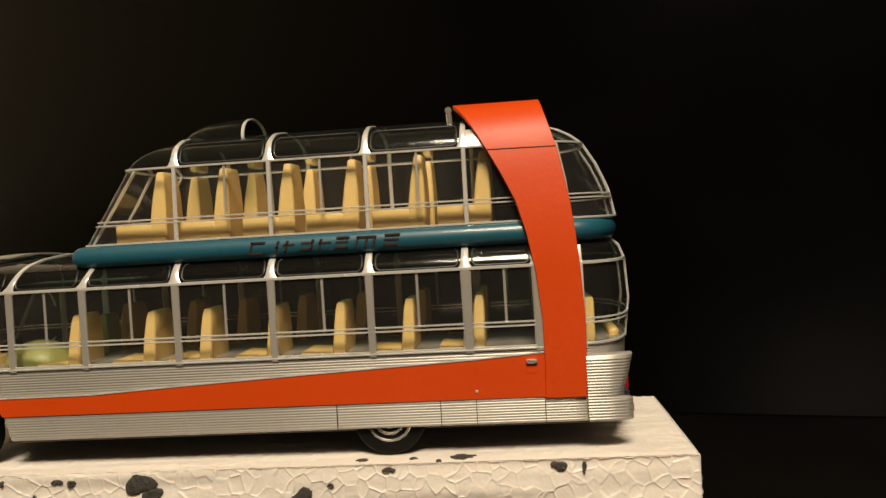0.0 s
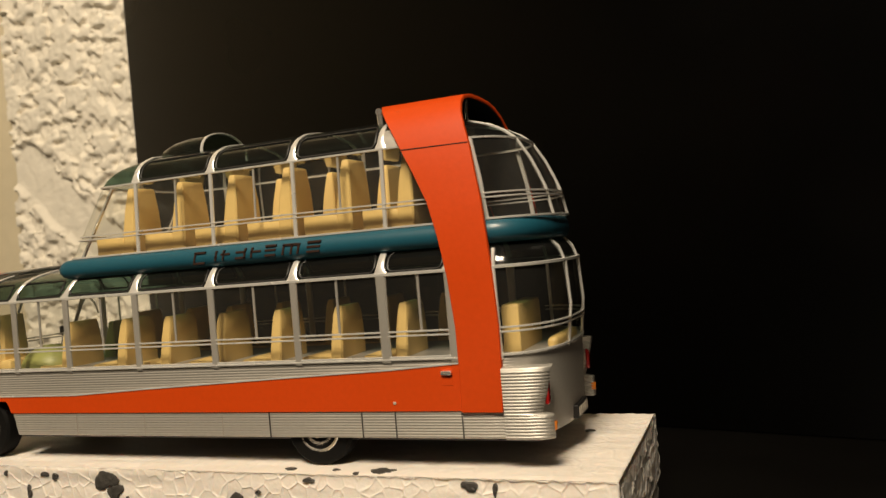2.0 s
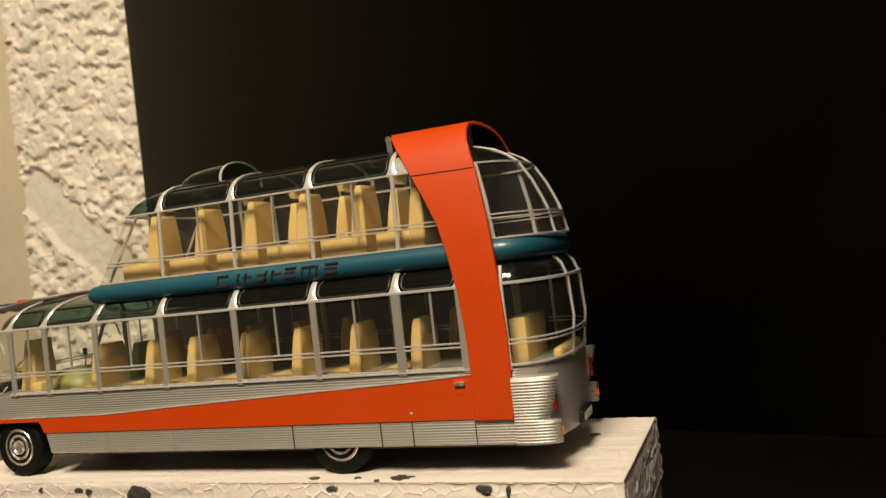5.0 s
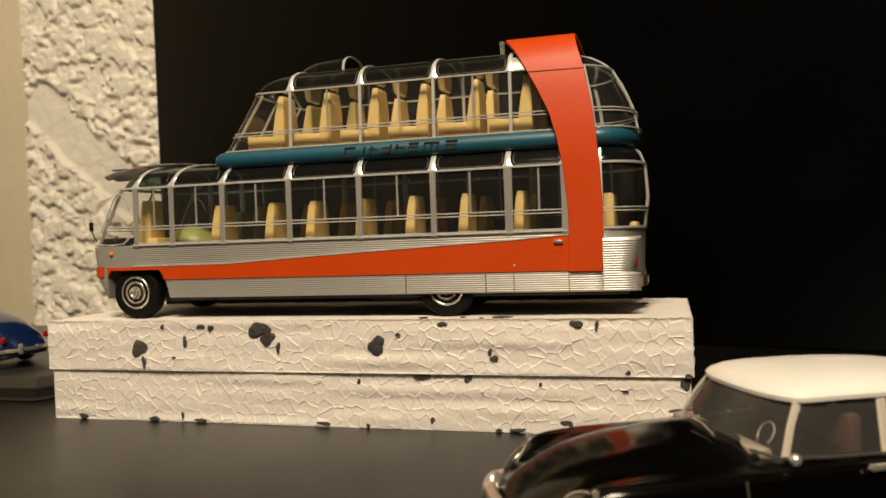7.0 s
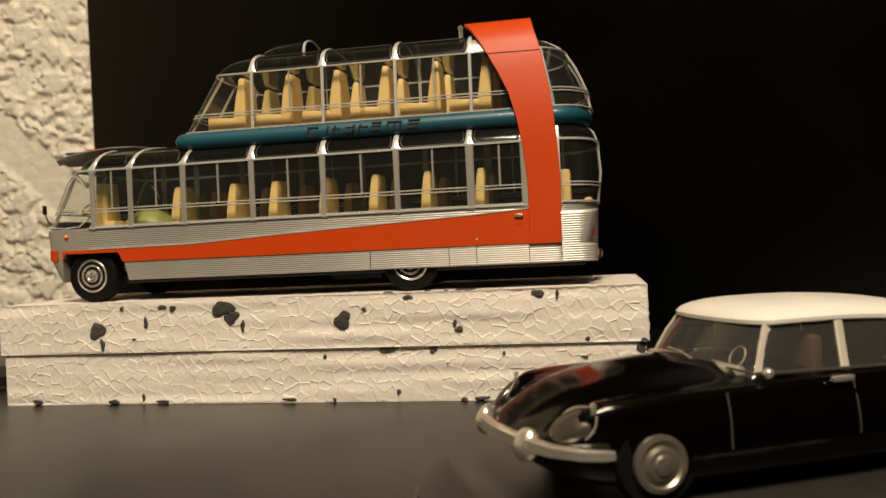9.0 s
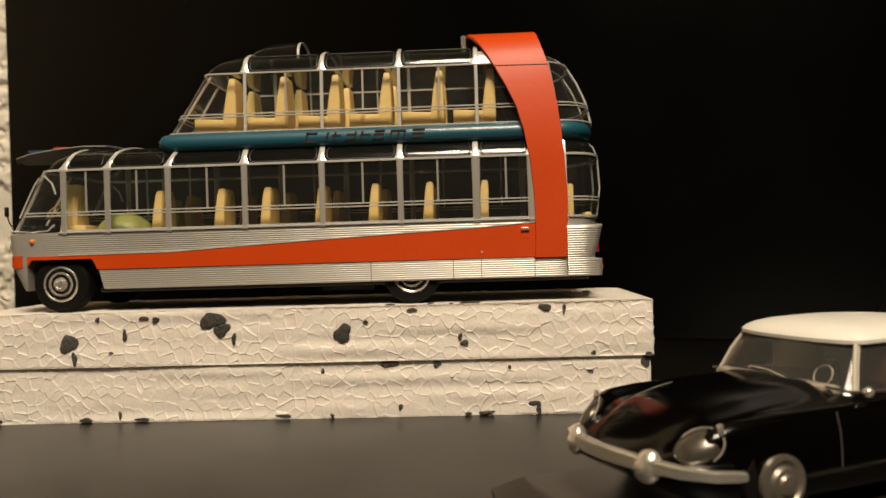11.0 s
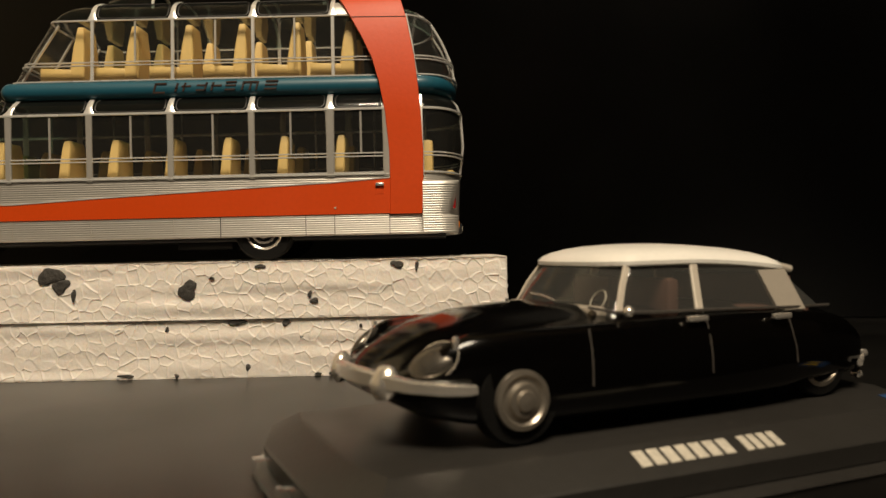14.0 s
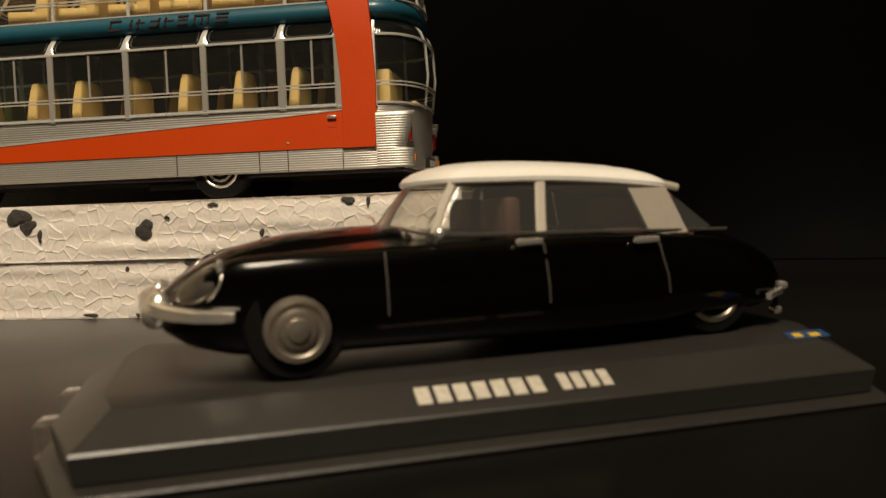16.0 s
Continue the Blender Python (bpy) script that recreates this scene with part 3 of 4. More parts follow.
# windscreen pillars, frame and driver's quarter light
for yy in (-1, 1):
    part("front_pillar", sweep([(-166.8, yy * 25.2, 67.2), (-160.5, yy * 25.0, 79), (-155.2, yy * 24.9, 89.6)], 1.3, 0.9), SILVER, bus, "silver windscreen pillar")
    arc = [(-164.5, yy * 26.3, 72.8), (-158.5, yy * 26.5, 84.5), (-156.6, yy * 26.6, 87.0), (-154.4, yy * 26.8, 87.4), (-152.0, yy * 26.9, 85.0), (-150.6, yy * 27.0, 81.0)]
    part("quarter_light_frame", sweep(arc, 0.6, 0.5), BRIGHT, bus, "curved bright quarter-light frame")
    part("quarter_light_frame", sweep([(-168.2, yy * 26.0, 68.2), (-160, yy * 26.6, 67.6), (-154, yy * 27.0, 68.0), (-151.5, yy * 27.05, 70.0)], 0.6, 0.5), BRIGHT, bus, "curved bright quarter-light frame")
    part("indicator", turned([(1.0, 0), (1.0, 0.5 * yy), (0.6, 1.1 * yy), (0.1, 1.3 * yy)], (-159.8, yy * 26.6, 64.2), segs=16), ORANGE, bus, "orange indicator lamp")
    part("mirror", joined([box((-169.8, yy * 26 - 0.9, 73.5), (-168.9, yy * 26 + 0.9, 77), 0.3), sweep([(-169.3, yy * 26, 73.8), (-168.8, yy * 25.2, 71), (-168.4, yy * 24, 69.5)], 0.4, 0.4)]), BLACK, bus, "small dark rear-view mirror")
    part("headlight", turned([(2.6, 0), (2.6, -1.0), (1.9, -1.7), (0.2, -2.0)], (0, 0, 0)), CHROME, bus, "round headlight").matrix_local = Matrix.Translation(Vector((-171.2 + 65, yy * 17, 62.5 - 38.6)) * MM) @ pose(0, 0, 0, 0, 0, -90) @ Matrix.Translation(Vector((-65, 0, 38.6)) * MM)
part("windscreen_post", sweep([(-170.9, 0, 67.6), (-158.8, 0, 89.4)], 0.9, 0.8, (0, 1, 0)), BRIGHT, bus, "bright windscreen divider")
part("dashboard", box((-168.5, -23, 63), (-160.5, 23, 70.5), 1.8, 3), BLACK, bus, "black dashboard")
part("steering_wheel", joined([turned([(4.0, -0.35), (4.5, 0), (4.0, 0.35), (3.6, 0), (4.0, -0.35)], (0, 0, 0), "z", 24, False), box((-3.7, -0.4, -0.2), (3.7, 0.4, 0.2))]), SEAT, bus, "pale steering wheel").matrix_local = pose((-158.5 + 65) * MM, -12 * MM, (76 - 38.6) * MM, 0, -40, 0) @ Matrix.Translation(Vector((-65, 0, 38.6)) * MM)

# destination board on the front roof, jutting out over the windscreen
visor = []
for x, hw, z in ((-178.5, 3.0, 96.2), (-174, 11.0, 97.0), (-166, 15.0, 98.2), (-156, 16.0, 99.4), (-146, 16.0, 100.2), (-138, 14.0, 100.3)):
    visor.append([(x, -hw, z - 0.7), (x, -hw * 0.5, z - 0.1), (x, 0, z + 0.15), (x, hw * 0.5, z - 0.1), (x, hw, z - 0.7), (x, hw, z - 1.1), (x, 0, z - 0.4), (x, -hw, z - 1.1)])
roof_board = part("sun_visor", loft(visor), SILVER, bus, "pointed silver board jutting over the windscreen")
part("marking", box((-168, -13.6, 98.05), (-160, -12.4, 98.75)), BADGE_BLUE, roof_board)
part("marking", box((-158, -13.8, 98.6), (-150, -12.6, 99.5)), RED, roof_board)

# floors and interiors
part("lower_floor", loft([ring(63.2, -168, 42, 25.8), ring(64.2, -168, 42, 25.8)]), BLACK, bus, "dark lower floor")


def seat_shape(depth, width, seat_z, floor_z, back_z, split=True, slim=0.0):
    """A moulded double seat facing forward, with a tapering back with a rounded top."""
    bms = []
    b = box((-depth, -width / 2, floor_z), (0.5, width / 2, seat_z), 0.5, 2)
    for v in b.verts:
        if v.co.x > -1 and v.co.z > seat_z - 1:
            v.co.z -= 0.5
    bms.append(b)
    count = 2 if split else 1
    w = width / count
    for k in range(count):
        mid = -width / 2 + w * (k + 0.5)
        rings = []
        for z, t, s in ((floor_z, 5.2, 1.0), (seat_z, 4.9, 1.0), (seat_z + (back_z - seat_z) * 0.5, 3.8, 0.92), (back_z - 2.0, 2.6, 0.80), (back_z - 0.6, 2.3, 0.76), (back_z - 0.12, 2.0, 0.73), (back_z, 1.5, 0.68)):
            lean = (z - seat_z) * 0.06
            t += slim * (3.1 - t) * (0.8 if z < back_z - 1 else 0.0)
            h = w / 2 * s * 0.98
            rings.append([(2.6 + lean + a * t / 2, mid + c * h, z) for a, c in ((-1, -0.93), (-0.8, -1), (0.8, -1), (1, -0.93), (1, 0.93), (0.8, 1), (-0.8, 1), (-1, 0.93))])
        bms.append(loft(rings))
    return joined(bms)


first = None
for k, x in enumerate((-92.0, -73.0, -54.0, -35.3, -16.3, 2.2)):
    for y in (-13.0, 12.0):
        if first is None:
            first = part("upper_seat", seat_shape(10.3, 13.0, 107.2, 101.5, 121.8, False), SEAT, bus, "pale yellow upper-deck double seat")
            keep = first
        s = again(first, x, y, 0)
bpy.data.objects.remove(keep)
first = None
for k, x in enumerate((-118.8, -96.0, -79.2, -59.4, -40.2, -20.6, -1.0)):
    for y in (-15.5, 15.0):
        if first is None:
            first = part("lower_seat", seat_shape(8.5, 15, 68.0, 64.2, 81.6, False, 0.8), SEAT, bus, "pale yellow lower-deck double seat")
            keep = first
        again(first, x, y, 0)
bpy.data.objects.remove(keep)
part("driver_seat", joined([box((-153.5, -20, 64.2), (-143.5, -8, 70), 1.0), loft([[(-150.6 + 1.2 * t + a * (3.2 - 1.2 * t), -14 + c * (6 - 1.6 * t), 68 + 17 * t) for a, c in ((-1, -0.8), (-0.7, -1), (0.7, -1), (1, -0.8), (1, 0.8), (0.7, 1), (-0.7, 1), (-1, 0.8))] for t in (0, 0.5, 0.85, 0.97, 1.0)])]), SEAT, bus, "pale yellow driver's seat with a tall back")
mound = bmesh.new()
bmesh.ops.create_uvsphere(mound, u_segments=28, v_segments=14, radius=1)
for v in mound.verts:
    v.co = (-131.5 + v.co.x * 10.5, -14 + v.co.y * 9, 66 + max(-0.2, v.co.z) * 8.2)
part("engine_cover", mound, GREEN, bus, "rounded pale green engine cover")
part("guide_seat", seat_shape(7, 10, 68.0, 64.2, 79.5, False), GREEN, bus, "pale green guide's seat").location += Vector((-122.0, 4.0, 0)) * MM
part("rear_bench", joined([box((29.0, -20, 64.2), (34.0, 1.5, 79.4), 0.9, 2), box((23.0, -20, 64.2), (30, 1.5, 69), 0.8, 2)]), SEAT, bus, "pale yellow rear bench with a tall back")
part("parcel_ledge", box((38.4, -12, 64.2), (41.5, 12, 69.5), 1.2, 3), SEAT, bus, "pale yellow rear ledge")

# ---- upper deck ----
def upper_shape(z):
    xf = bmix(z, [(95, -112.5), (98, -114.4), (101, -112.6), (122.6, -99.2), (125, -97.4), (127.2, -94.5), (129.2, -89.5), (130.8, -81), (131.7, -72), (132.2, -64)])
    xr = bmix(z, [(95, 42), (101, 42.8), (109, 41.2), (116, 38.4), (122.6, 34.4), (125, 31.5), (127.2, 27.5), (129.2, 20.5), (130.8, 11), (131.7, 3), (132.2, -5)])
    hw = bmix(z, [(95, 24), (101, 23.1), (122.6, 21.9), (125, 21.2), (127.2, 19.9), (129.2, 17.4), (130.8, 13.2), (131.7, 8.3), (132.2, 3)])
    return xf, xr, hw


UP = dict(front=(5.0, 2.8), rear=(15, 2.4))
band = []
for z, g in ((95.2, -3.0), (95.3, -0.4), (95.9, 0.7), (97.2, 1.5), (98.6, 1.6), (100.0, 1.1), (100.9, 0.3), (101.2, -0.8), (101.25, -3)):
    xf, xr, hw = upper_shape(98)
    band.append(ring(z, xf - g, xr + g * 0.6 - 0.6, 24.0 + g, **UP))
blue = part("blue_band", loft(band), BLUE, bus, "petrol blue band between the decks")
part("upper_floor", loft([ring(101.2, -110, 40, 22.2, **UP), ring(101.6, -110, 40, 22.2, **UP)]), CABIN, bus, "dark brown upper floor")
# the maker's lettering on the band, as plain slanted bars
for x, w, rows in ((-58.5, 4.0, (96.6, 99.6)), (-52.8, 1.0, (98.0,)), (-49.5, 3.2, (98.6,)), (-44.3, 3.4, (97.2, 98.8)), (-39.2, 3.6, (98.6,)), (-34.4, 3.6, (97.2, 98.6, 99.8)), (-28.0, 5.0, (99.6,)), (-20.6, 4.2, (97.2, 98.5, 99.8))):
    for z in rows:
        bar = box((-w / 2, -25.75, z - 0.32), (w / 2, -25.2, z + 0.32), 0.08, 1)
        for v in bar.verts:
            v.co.x += x + (v.co.z - 98) * 0.25
        part("lettering_bar", bar, BROWN, blue, "dark brown lettering shape")
for x in (-60.2, -52.8, -50.2, -42.9, -40.6, -30.2, -27.6, -25.4):
    bar = box((-0.35, -25.75, 96.9), (0.35, -25.2, 99.8), 0.08, 1)
    for v in bar.verts:
        v.co.x += x + (v.co.z - 98) * 0.3
    part("lettering_bar", bar, BROWN, blue, "dark brown lettering shape")

part("upper_glass", loft([ring(z, *upper_shape(z), **UP) for z in (101.4, 106, 111, 117, 122.5)], True, False), CLEAR, bus, "clear upper-deck glazing")
roof_pane = part("upper_roof_glass", loft([ring(z, *upper_shape(z), **UP) for z in (122.7, 123.6, 124.6, 125.6, 126.6, 127.6, 128.6, 129.5, 130.3, 131.0, 131.7, 132.2)], True, True), SMOKED, bus, "dark green tinted upper roof glass")
roof_pane.visible_shadow = False
closed_rail("upper_rail", 122.6, upper_shape, 0.6, 0.8, BRIGHT, "bright silver upper rail", **UP)
closed_rail("upper_rail", 108.0, upper_shape, 0.45, 1.0, BRIGHT, "bright silver upper rail", **UP)
closed_rail("upper_rail", 106.9, upper_shape, 0.45, 1.0, BRIGHT, "bright silver upper rail", **UP)
closed_rail("upper_rail", 101.5, upper_shape, 0.6, 0.8, BRIGHT, "bright silver upper rail", **UP)
for x in (-82.5, -54.8, -27.1, 0.4):
    p = part("upper_post", sweep([(x, -23.2, 101.3), (x, -22.6, 112), (x, -22.05, 122.6)], 1.2, 0.8), BRIGHT, bus, "silver upper window post")
    again(p, mirror=True)
    path, wides = [], []
    for z in (122.4, 123.0, 123.8, 124.8, 125.8, 126.8, 127.8, 128.8, 129.8, 130.8, 131.5, 132.0):
        path.append((x, -upper_shape(z)[2] - 0.2, z + 0.1))
        wides.append(bmix(z, [(122.4, 4.2), (123.2, 2.8), (124.5, 1.9), (128, 1.5), (132, 1.1)]))
    path.append((x, 0, 132.5))
    wides.append(1.0)
    p = part("upper_roof_rib", sweep(path, wides, 0.5), BRIGHT, bus, "bright curved upper roof rib")
    again(p, mirror=True)
for x in (-67.8, -40.1, -12.8):
    p = part("upper_bar", sweep([(x, -22.7, 107.6), (x, -21.9, 122.5)], 0.7, 0.45), SILVER, bus)
    again(p, mirror=True)
# sloping front and rear ribs of the upper deck
for yy in (-1, 1):
    part("upper_front_post", sweep([(upper_shape(z)[0] + bmix(z, [(101, 2.2), (122.6, 2.6)]), yy * (upper_shape(z)[2] - 5.2), z) for z in (101.3, 108, 115, 122.6)], 1.1, 0.7, (0, 1, 0)), BRIGHT, bus, "bright sloping front post")
    path = []
    for z in (101.3, 105, 109, 113, 117, 120.5, 122.6, 125, 127, 129.0, 130.6):
        xf, xr, hw = upper_shape(z)
        path.append((xr - 15 + 15 * (1 - min(0.9, 8.3 / hw) ** 2.4) ** (1 / 2.4) + 0.1, yy * min(8.3, hw * 0.9), z))
    part("upper_rear_post", sweep(path, 1.1, 0.7, (0, 1, 0)), BRIGHT, bus, "bright curved rear post")
    part("upper_rear_post", sweep([(28.6, yy * 23.0, 101.3), (27.4, yy * 22.6, 112), (25.4, yy * 21.9, 122.6)], 1.3, 0.8), BRIGHT, bus, "bright rear quarter post")
part("upper_front_post", sweep([(upper_shape(z)[0] + 0.2, 0, z) for z in (101.3, 108, 115, 122.6)], 0.9, 0.7, (0, 1, 0)), BRIGHT, bus, "bright front divider")
part("roof_shoulder", loft([[(x, -upper_shape(z)[2] - 0.35, z) for x in (0.8, 6.0, 12.0)] + [(x, -upper_shape(z)[2] + 0.6, z) for x in (12.0, 6.0, 0.8)] for z in (122.6, 123.8, 125.2, 126.4, 127.6)]), SILVER, bus, "silver roof shoulder by the arch")
part("roof_shoulder", loft([[(x, upper_shape(z)[2] + 0.35, z) for x in (0.8, 6.0, 12.0)] + [(x, upper_shape(z)[2] - 0.6, z) for x in (12.0, 6.0, 0.8)] for z in (122.6, 123.8, 125.2, 126.4, 127.6)]), SILVER, bus, "silver roof shoulder by the arch")

# black gaskets round the roof panes
def gasket(x0, x1, z0, z1, shape, name):
    """A rounded loop lying on the curved roof glass, with a bright inner lip."""
    loop, r = [], min(1.5, (z1 - z0) * 0.4)
    for cx, cz, a0 in ((x1 - r, z1 - r, 0), (x0 + r, z1 - r, 90), (x0 + r, z0 + r, 180), (x1 - r, z0 + r, 270)):
        for k in range(6):
            a = radians(a0 + 18 * k)
            loop.append((cx + r * math.cos(a), cz + r * math.sin(a)))
    fine = []
    for (xa, za), (xb, zb) in zip(loop, loop[1:] + loop[:1]):
        n = 1 if abs(xa - xb) + abs(za - zb) < 2 else 6
        fine += [(xa + (xb - xa) * k / n, za + (zb - za) * k / n) for k in range(n)]
    path = [(x, -shape(z)[2] - 0.12, z) for x, z in fine + fine[:2]]
    p = part(name, sweep(path, 0.5, 0.5, (0, -0.7, 0.7)), BLACK, bus, "black roof pane gasket")
    again(p, mirror=True)


for a, b in zip(POSTS, POSTS[1:]):
    gasket(a + 1.9, b - 1.9, 90.2, 94.9, lower_shape, "roof_gasket")
for a, b in ((-82.5, -54.8), (-54.8, -27.1), (-27.1, 0.4)):
    gasket(a + 1.7, b - 1.7, 123.4, 129.2, upper_shape, "upper_roof_gasket")

# skylight dome on the roof
dome = []
for x, h, w in ((-87.0, 0.3, 4), (-85, 3.0, 8), (-82, 5.6, 10), (-78, 7.0, 11), (-72, 7.7, 11.5), (-66, 7.8, 11.5), (-64.6, 7.8, 11.5)):
    dome.append([(x, w * math.cos(math.pi * k / 12), 129.8 + max(0.0, h * math.sin(math.pi * k / 12) ** 0.7)) for k in range(13)])
part("skylight", loft(dome, False, False), SMOKED, bus, "dark tinted roof skylight dome")
part("skylight_rib", sweep([(-65.2, 11.7 * math.cos(math.pi * k / 16), 129.6 + 7.9 * math.sin(math.pi * k / 16) ** 0.7) for k in range(17)], 1.0, 0.5), BRIGHT, bus, "bright skylight rib")

# ---- the red arch ----
ARCH = [(-27.9, 53.6), (-28.0, 62), (-28.0, 75), (-27.9, 88), (-27.4, 98), (-26.4, 107), (-25.2, 115), (-24.0, 121), (-22.6, 126), (-20.6, 130), (-17.6, 133.2), (-13.5, 135.3), (-8.0, 136.3), (0.0, 136.6)]


def arch_front(z):
    return bmix(z, [(53.6, 19.2), (66, 19.6), (81, 19.2), (93, 17.5), (105, 14.8), (113, 11.3), (120, 7.6), (127, 3.8), (132, 0.6), (135.3, -2.2), (136.6, -3.0)])


def arch_back(z):
    return bmix(z, [(53.6, 30.1), (67, 31.0), (79, 30.8), (92.4, 30.0), (106, 28.6), (121.5, 25.8), (129, 23.6), (135, 22.2), (136.6, 22.0)])


def arch_rings(inner):
    half = []
    for i, (y, z) in enumerate(ARCH):
        a, b = ARCH[max(0, i - 1)], ARCH[min(len(ARCH) - 1, i + 1)]
        t = Vector((b[0] - a[0], b[1] - a[1])).normalized()
        n = Vector((t[1], -t[0]))
        half.append((y, z, n))
    pts = half + [(-y, z, Vector((-n[0], n[1]))) for y, z, n in half[-2::-1]]
    rings = []
    for y, z, n in pts:
        f, b = arch_front(z), arch_back(z)
        o, i = (0.0, 1.1) if not inner else (1.12, 1.4)
        k = 0.0 if not inner else 0.3
        rings.append([(f + k + 0.15, y + n[0] * o, z + n[1] * o), (f + k, y + n[0] * (o + 0.2), z + n[1] * (o + 0.2)), (f + k, y + n[0] * i, z + n[1] * i), (b - k, y + n[0] * i, z + n[1] * i), (b - k, y + n[0] * (o + 0.2), z + n[1] * (o + 0.2)), (b - k - 0.15, y + n[0] * o, z + n[1] * o)])
    return rings


arch = part("arch", loft(arch_rings(False)), RED, bus, "orange-red hoop arching over the rear of the roof", angle=40)
part("arch_lining", loft(arch_rings(True)), BLACK, arch, "black inside of the arch", angle=40)
for side in (-1, 1):
    part("arch_joint", sweep([(arch_front(121.4) + 0.2, side * 24.0, 121.4), (arch_back(121.4) - 0.2, side * 24.0, 121.2)], 0.22, 0.25, (0, 0, 1)), DARK_LINE, arch)
part("strut", joined([sweep([(-3.6, -12, 129.4), (-3.8, -12, 134.6)], 1.6, 0.6), turned([(1.0, -0.4), (1.0, 0.4)], (-3.8, -12, 134.4), segs=16)]), CHROME, bus, "small chrome strut under the arch")
part("strut", sweep([(20.8, -9, 129), (20.8, -9, 134.8)], 0.8, 0.5), CHROME, bus, "small chrome strut under the arch")

# ---- tail: door handle, fluted fins, bumper, lamps ----
part("door_recess", box((14.2, -27.45, 60.2), (17.6, -26.9, 64.6), 0.2, 1), RED, bus)
handle = part("door_handle", box((14.4, -28.3, 63.0), (17.4, -27.3, 64.2), 0.35, 2), CHROME, bus, "chrome door handle")
part("nick", box((0.3, -27.6, 55.6), (1.1, -27.25, 56.3), 0.1, 1), CREAM_PRINT, bus, "paint nick in the stripe")
for side in (-1, 1):
    rings = []
    for z, d in [(46.8, -0.1)] + ribbed(46.9, 63.9, 0.80, 0.11) + [(64.2, -0.1), (64.6, -0.6)]:
        back = bmix(z, [(46.7, 42.3), (52.6, 42.4), (53.0, 39.6), (58, 41.2), (64.6, 42.8)])
        o = 28.2 + d
        rings.append([(30.4, side * o, z), (36.0, side * o, z), (back - 2.0, side * (o - 0.7), z), (back, side * (o - 2.0), z), (back - 0.4, side * (o - 4.0), z), (30.4, side * (o - 3.0), z)])
    fin = part("rear_fin", loft(rings), SILVER, bus, "fluted silver rear fin", 75)
    part("tail_lamp", box((40.4, side * 25 - 1.0, 55), (41.5, side * 25 + 1.0, 61), 0.4, 2), RED_LENS, fin, "red tail lamp behind the fin")
    part("marker_lamp", box((41.4, side * 25 - 0.8, 48.6), (42.7, side * 25 + 0.8, 50.8), 0.3, 2), ORANGE, bus, "orange corner lamp")
part("number_plate", box((41.6, -6.0, 46.9), (43.9, 6.0, 50.4), 0.2, 1), BLACK, bus, "black rear plate")
for y in (-4.4, -2.2, 0.0, 2.2, 4.4):
    part("plate_bar", box((43.8, y - 0.7, 47.6), (44.05, y + 0.7, 49.7)), CREAM_PRINT, bus)

# ---- the black saloon on its plinth ----
def plinth(name, place, turn, label):
    """A display plinth: long octagon with a bevelled rim, over a thin clear tray."""
    def octagon(g, z, x0=-34.4, x1=102.6, y0=-34.8, y1=32):
        return [(x0 + 5 - g * 0.6, y0 - g, z), (x1 - 12 + g * 0.6, y0 - g, z), (x1 + g, y0 + 24, z), (x1 + g, y1 - 24, z), (x1 - 12 + g * 0.6, y1 + g, z), (x0 + 5 - g * 0.6, y1 + g, z), (x0 - g, y1 - 17, z), (x0 - g, y0 + 17, z)]
    p = thing(name, place, turn, label=label, category="display plinth")
    part("top_slab", loft([octagon(-1.6, 1.4), octagon(-0.6, 1.6), octagon(0, 5.3), octagon(-0.3, 5.7), octagon(-6.6, 9.05), octagon(-7.3, 9.3)]), PLINTH, p, "dark grey bevelled slab", angle=20)
    part("tray", loft([octagon(1.9, 0.05), octagon(2.2, 0.4), octagon(1.9, 0.9), octagon(0.2, 1.35)]), PLINTH, p, "thin glossy tray rim", angle=20)
    for y in (-12.0, 8.0):
        part("clip", box((-37.5, y - 3.5, 0.2), (-33.2, y + 3.5, 5.0), 0.6, 2), CLEAR, p, "clear plastic clip")
    return p


HUB = (48.8, -134.1)
plate = plinth("display_plinth", (HUB[0] - 20 * math.sin(radians(24)), HUB[1] + 20 * math.cos(radians(24)), 0), 24.0, "dark grey plastic stand under the black model car")
SLOPE = math.degrees(math.atan2(3.35, 6.3))
LETTERS = [15.5 + 2.85 * k for k in range(7)] + [37.3 + 2.2 * k for k in range(4)]
for n, x0 in enumerate(LETTERS):
    x1 = x0 + (2.15 if n < 7 else 1.6)
    bar = box((x0, -1.8, 0.02), (x1, 1.8, 0.22), 0.05, 1)
    bar.transform(Matrix.Translation((-0.3, -31.1, 7.52)) @ Matrix.Rotation(radians(SLOPE), 4, "X"))
    part("lettering_bar", bar, CREAM_PRINT, plate, "cream printed bar")
for lo, hi, z, mt, lb in (((84.0, -25.5), (92.0, -19.5), 9.30, BADGE_BLUE, "dark blue badge field"), ((85.0, -24.5), (86.8, -21.5), 9.42, YELLOW, "yellow badge shape"), ((88.2, -25.0), (90.2, -22.2), 9.42, YELLOW, "yellow badge shape")):
    bm = box((lo[0], lo[1], z), (hi[0], hi[1], z + 0.12))
    for v in bm.verts:
        v.co.x += (v.co.y + 22) * 0.5
    part("badge", bm, mt, plate, lb)

saloon = thing("model_saloon_car", (HUB[0] - 19.25 * math.sin(radians(25.8)), HUB[1] + 19.25 * math.cos(radians(25.8)), 9.3), 25.8, (0, 0, 9.3), label="gloss black classic saloon model with a cream roof on a plinth", category="model car")

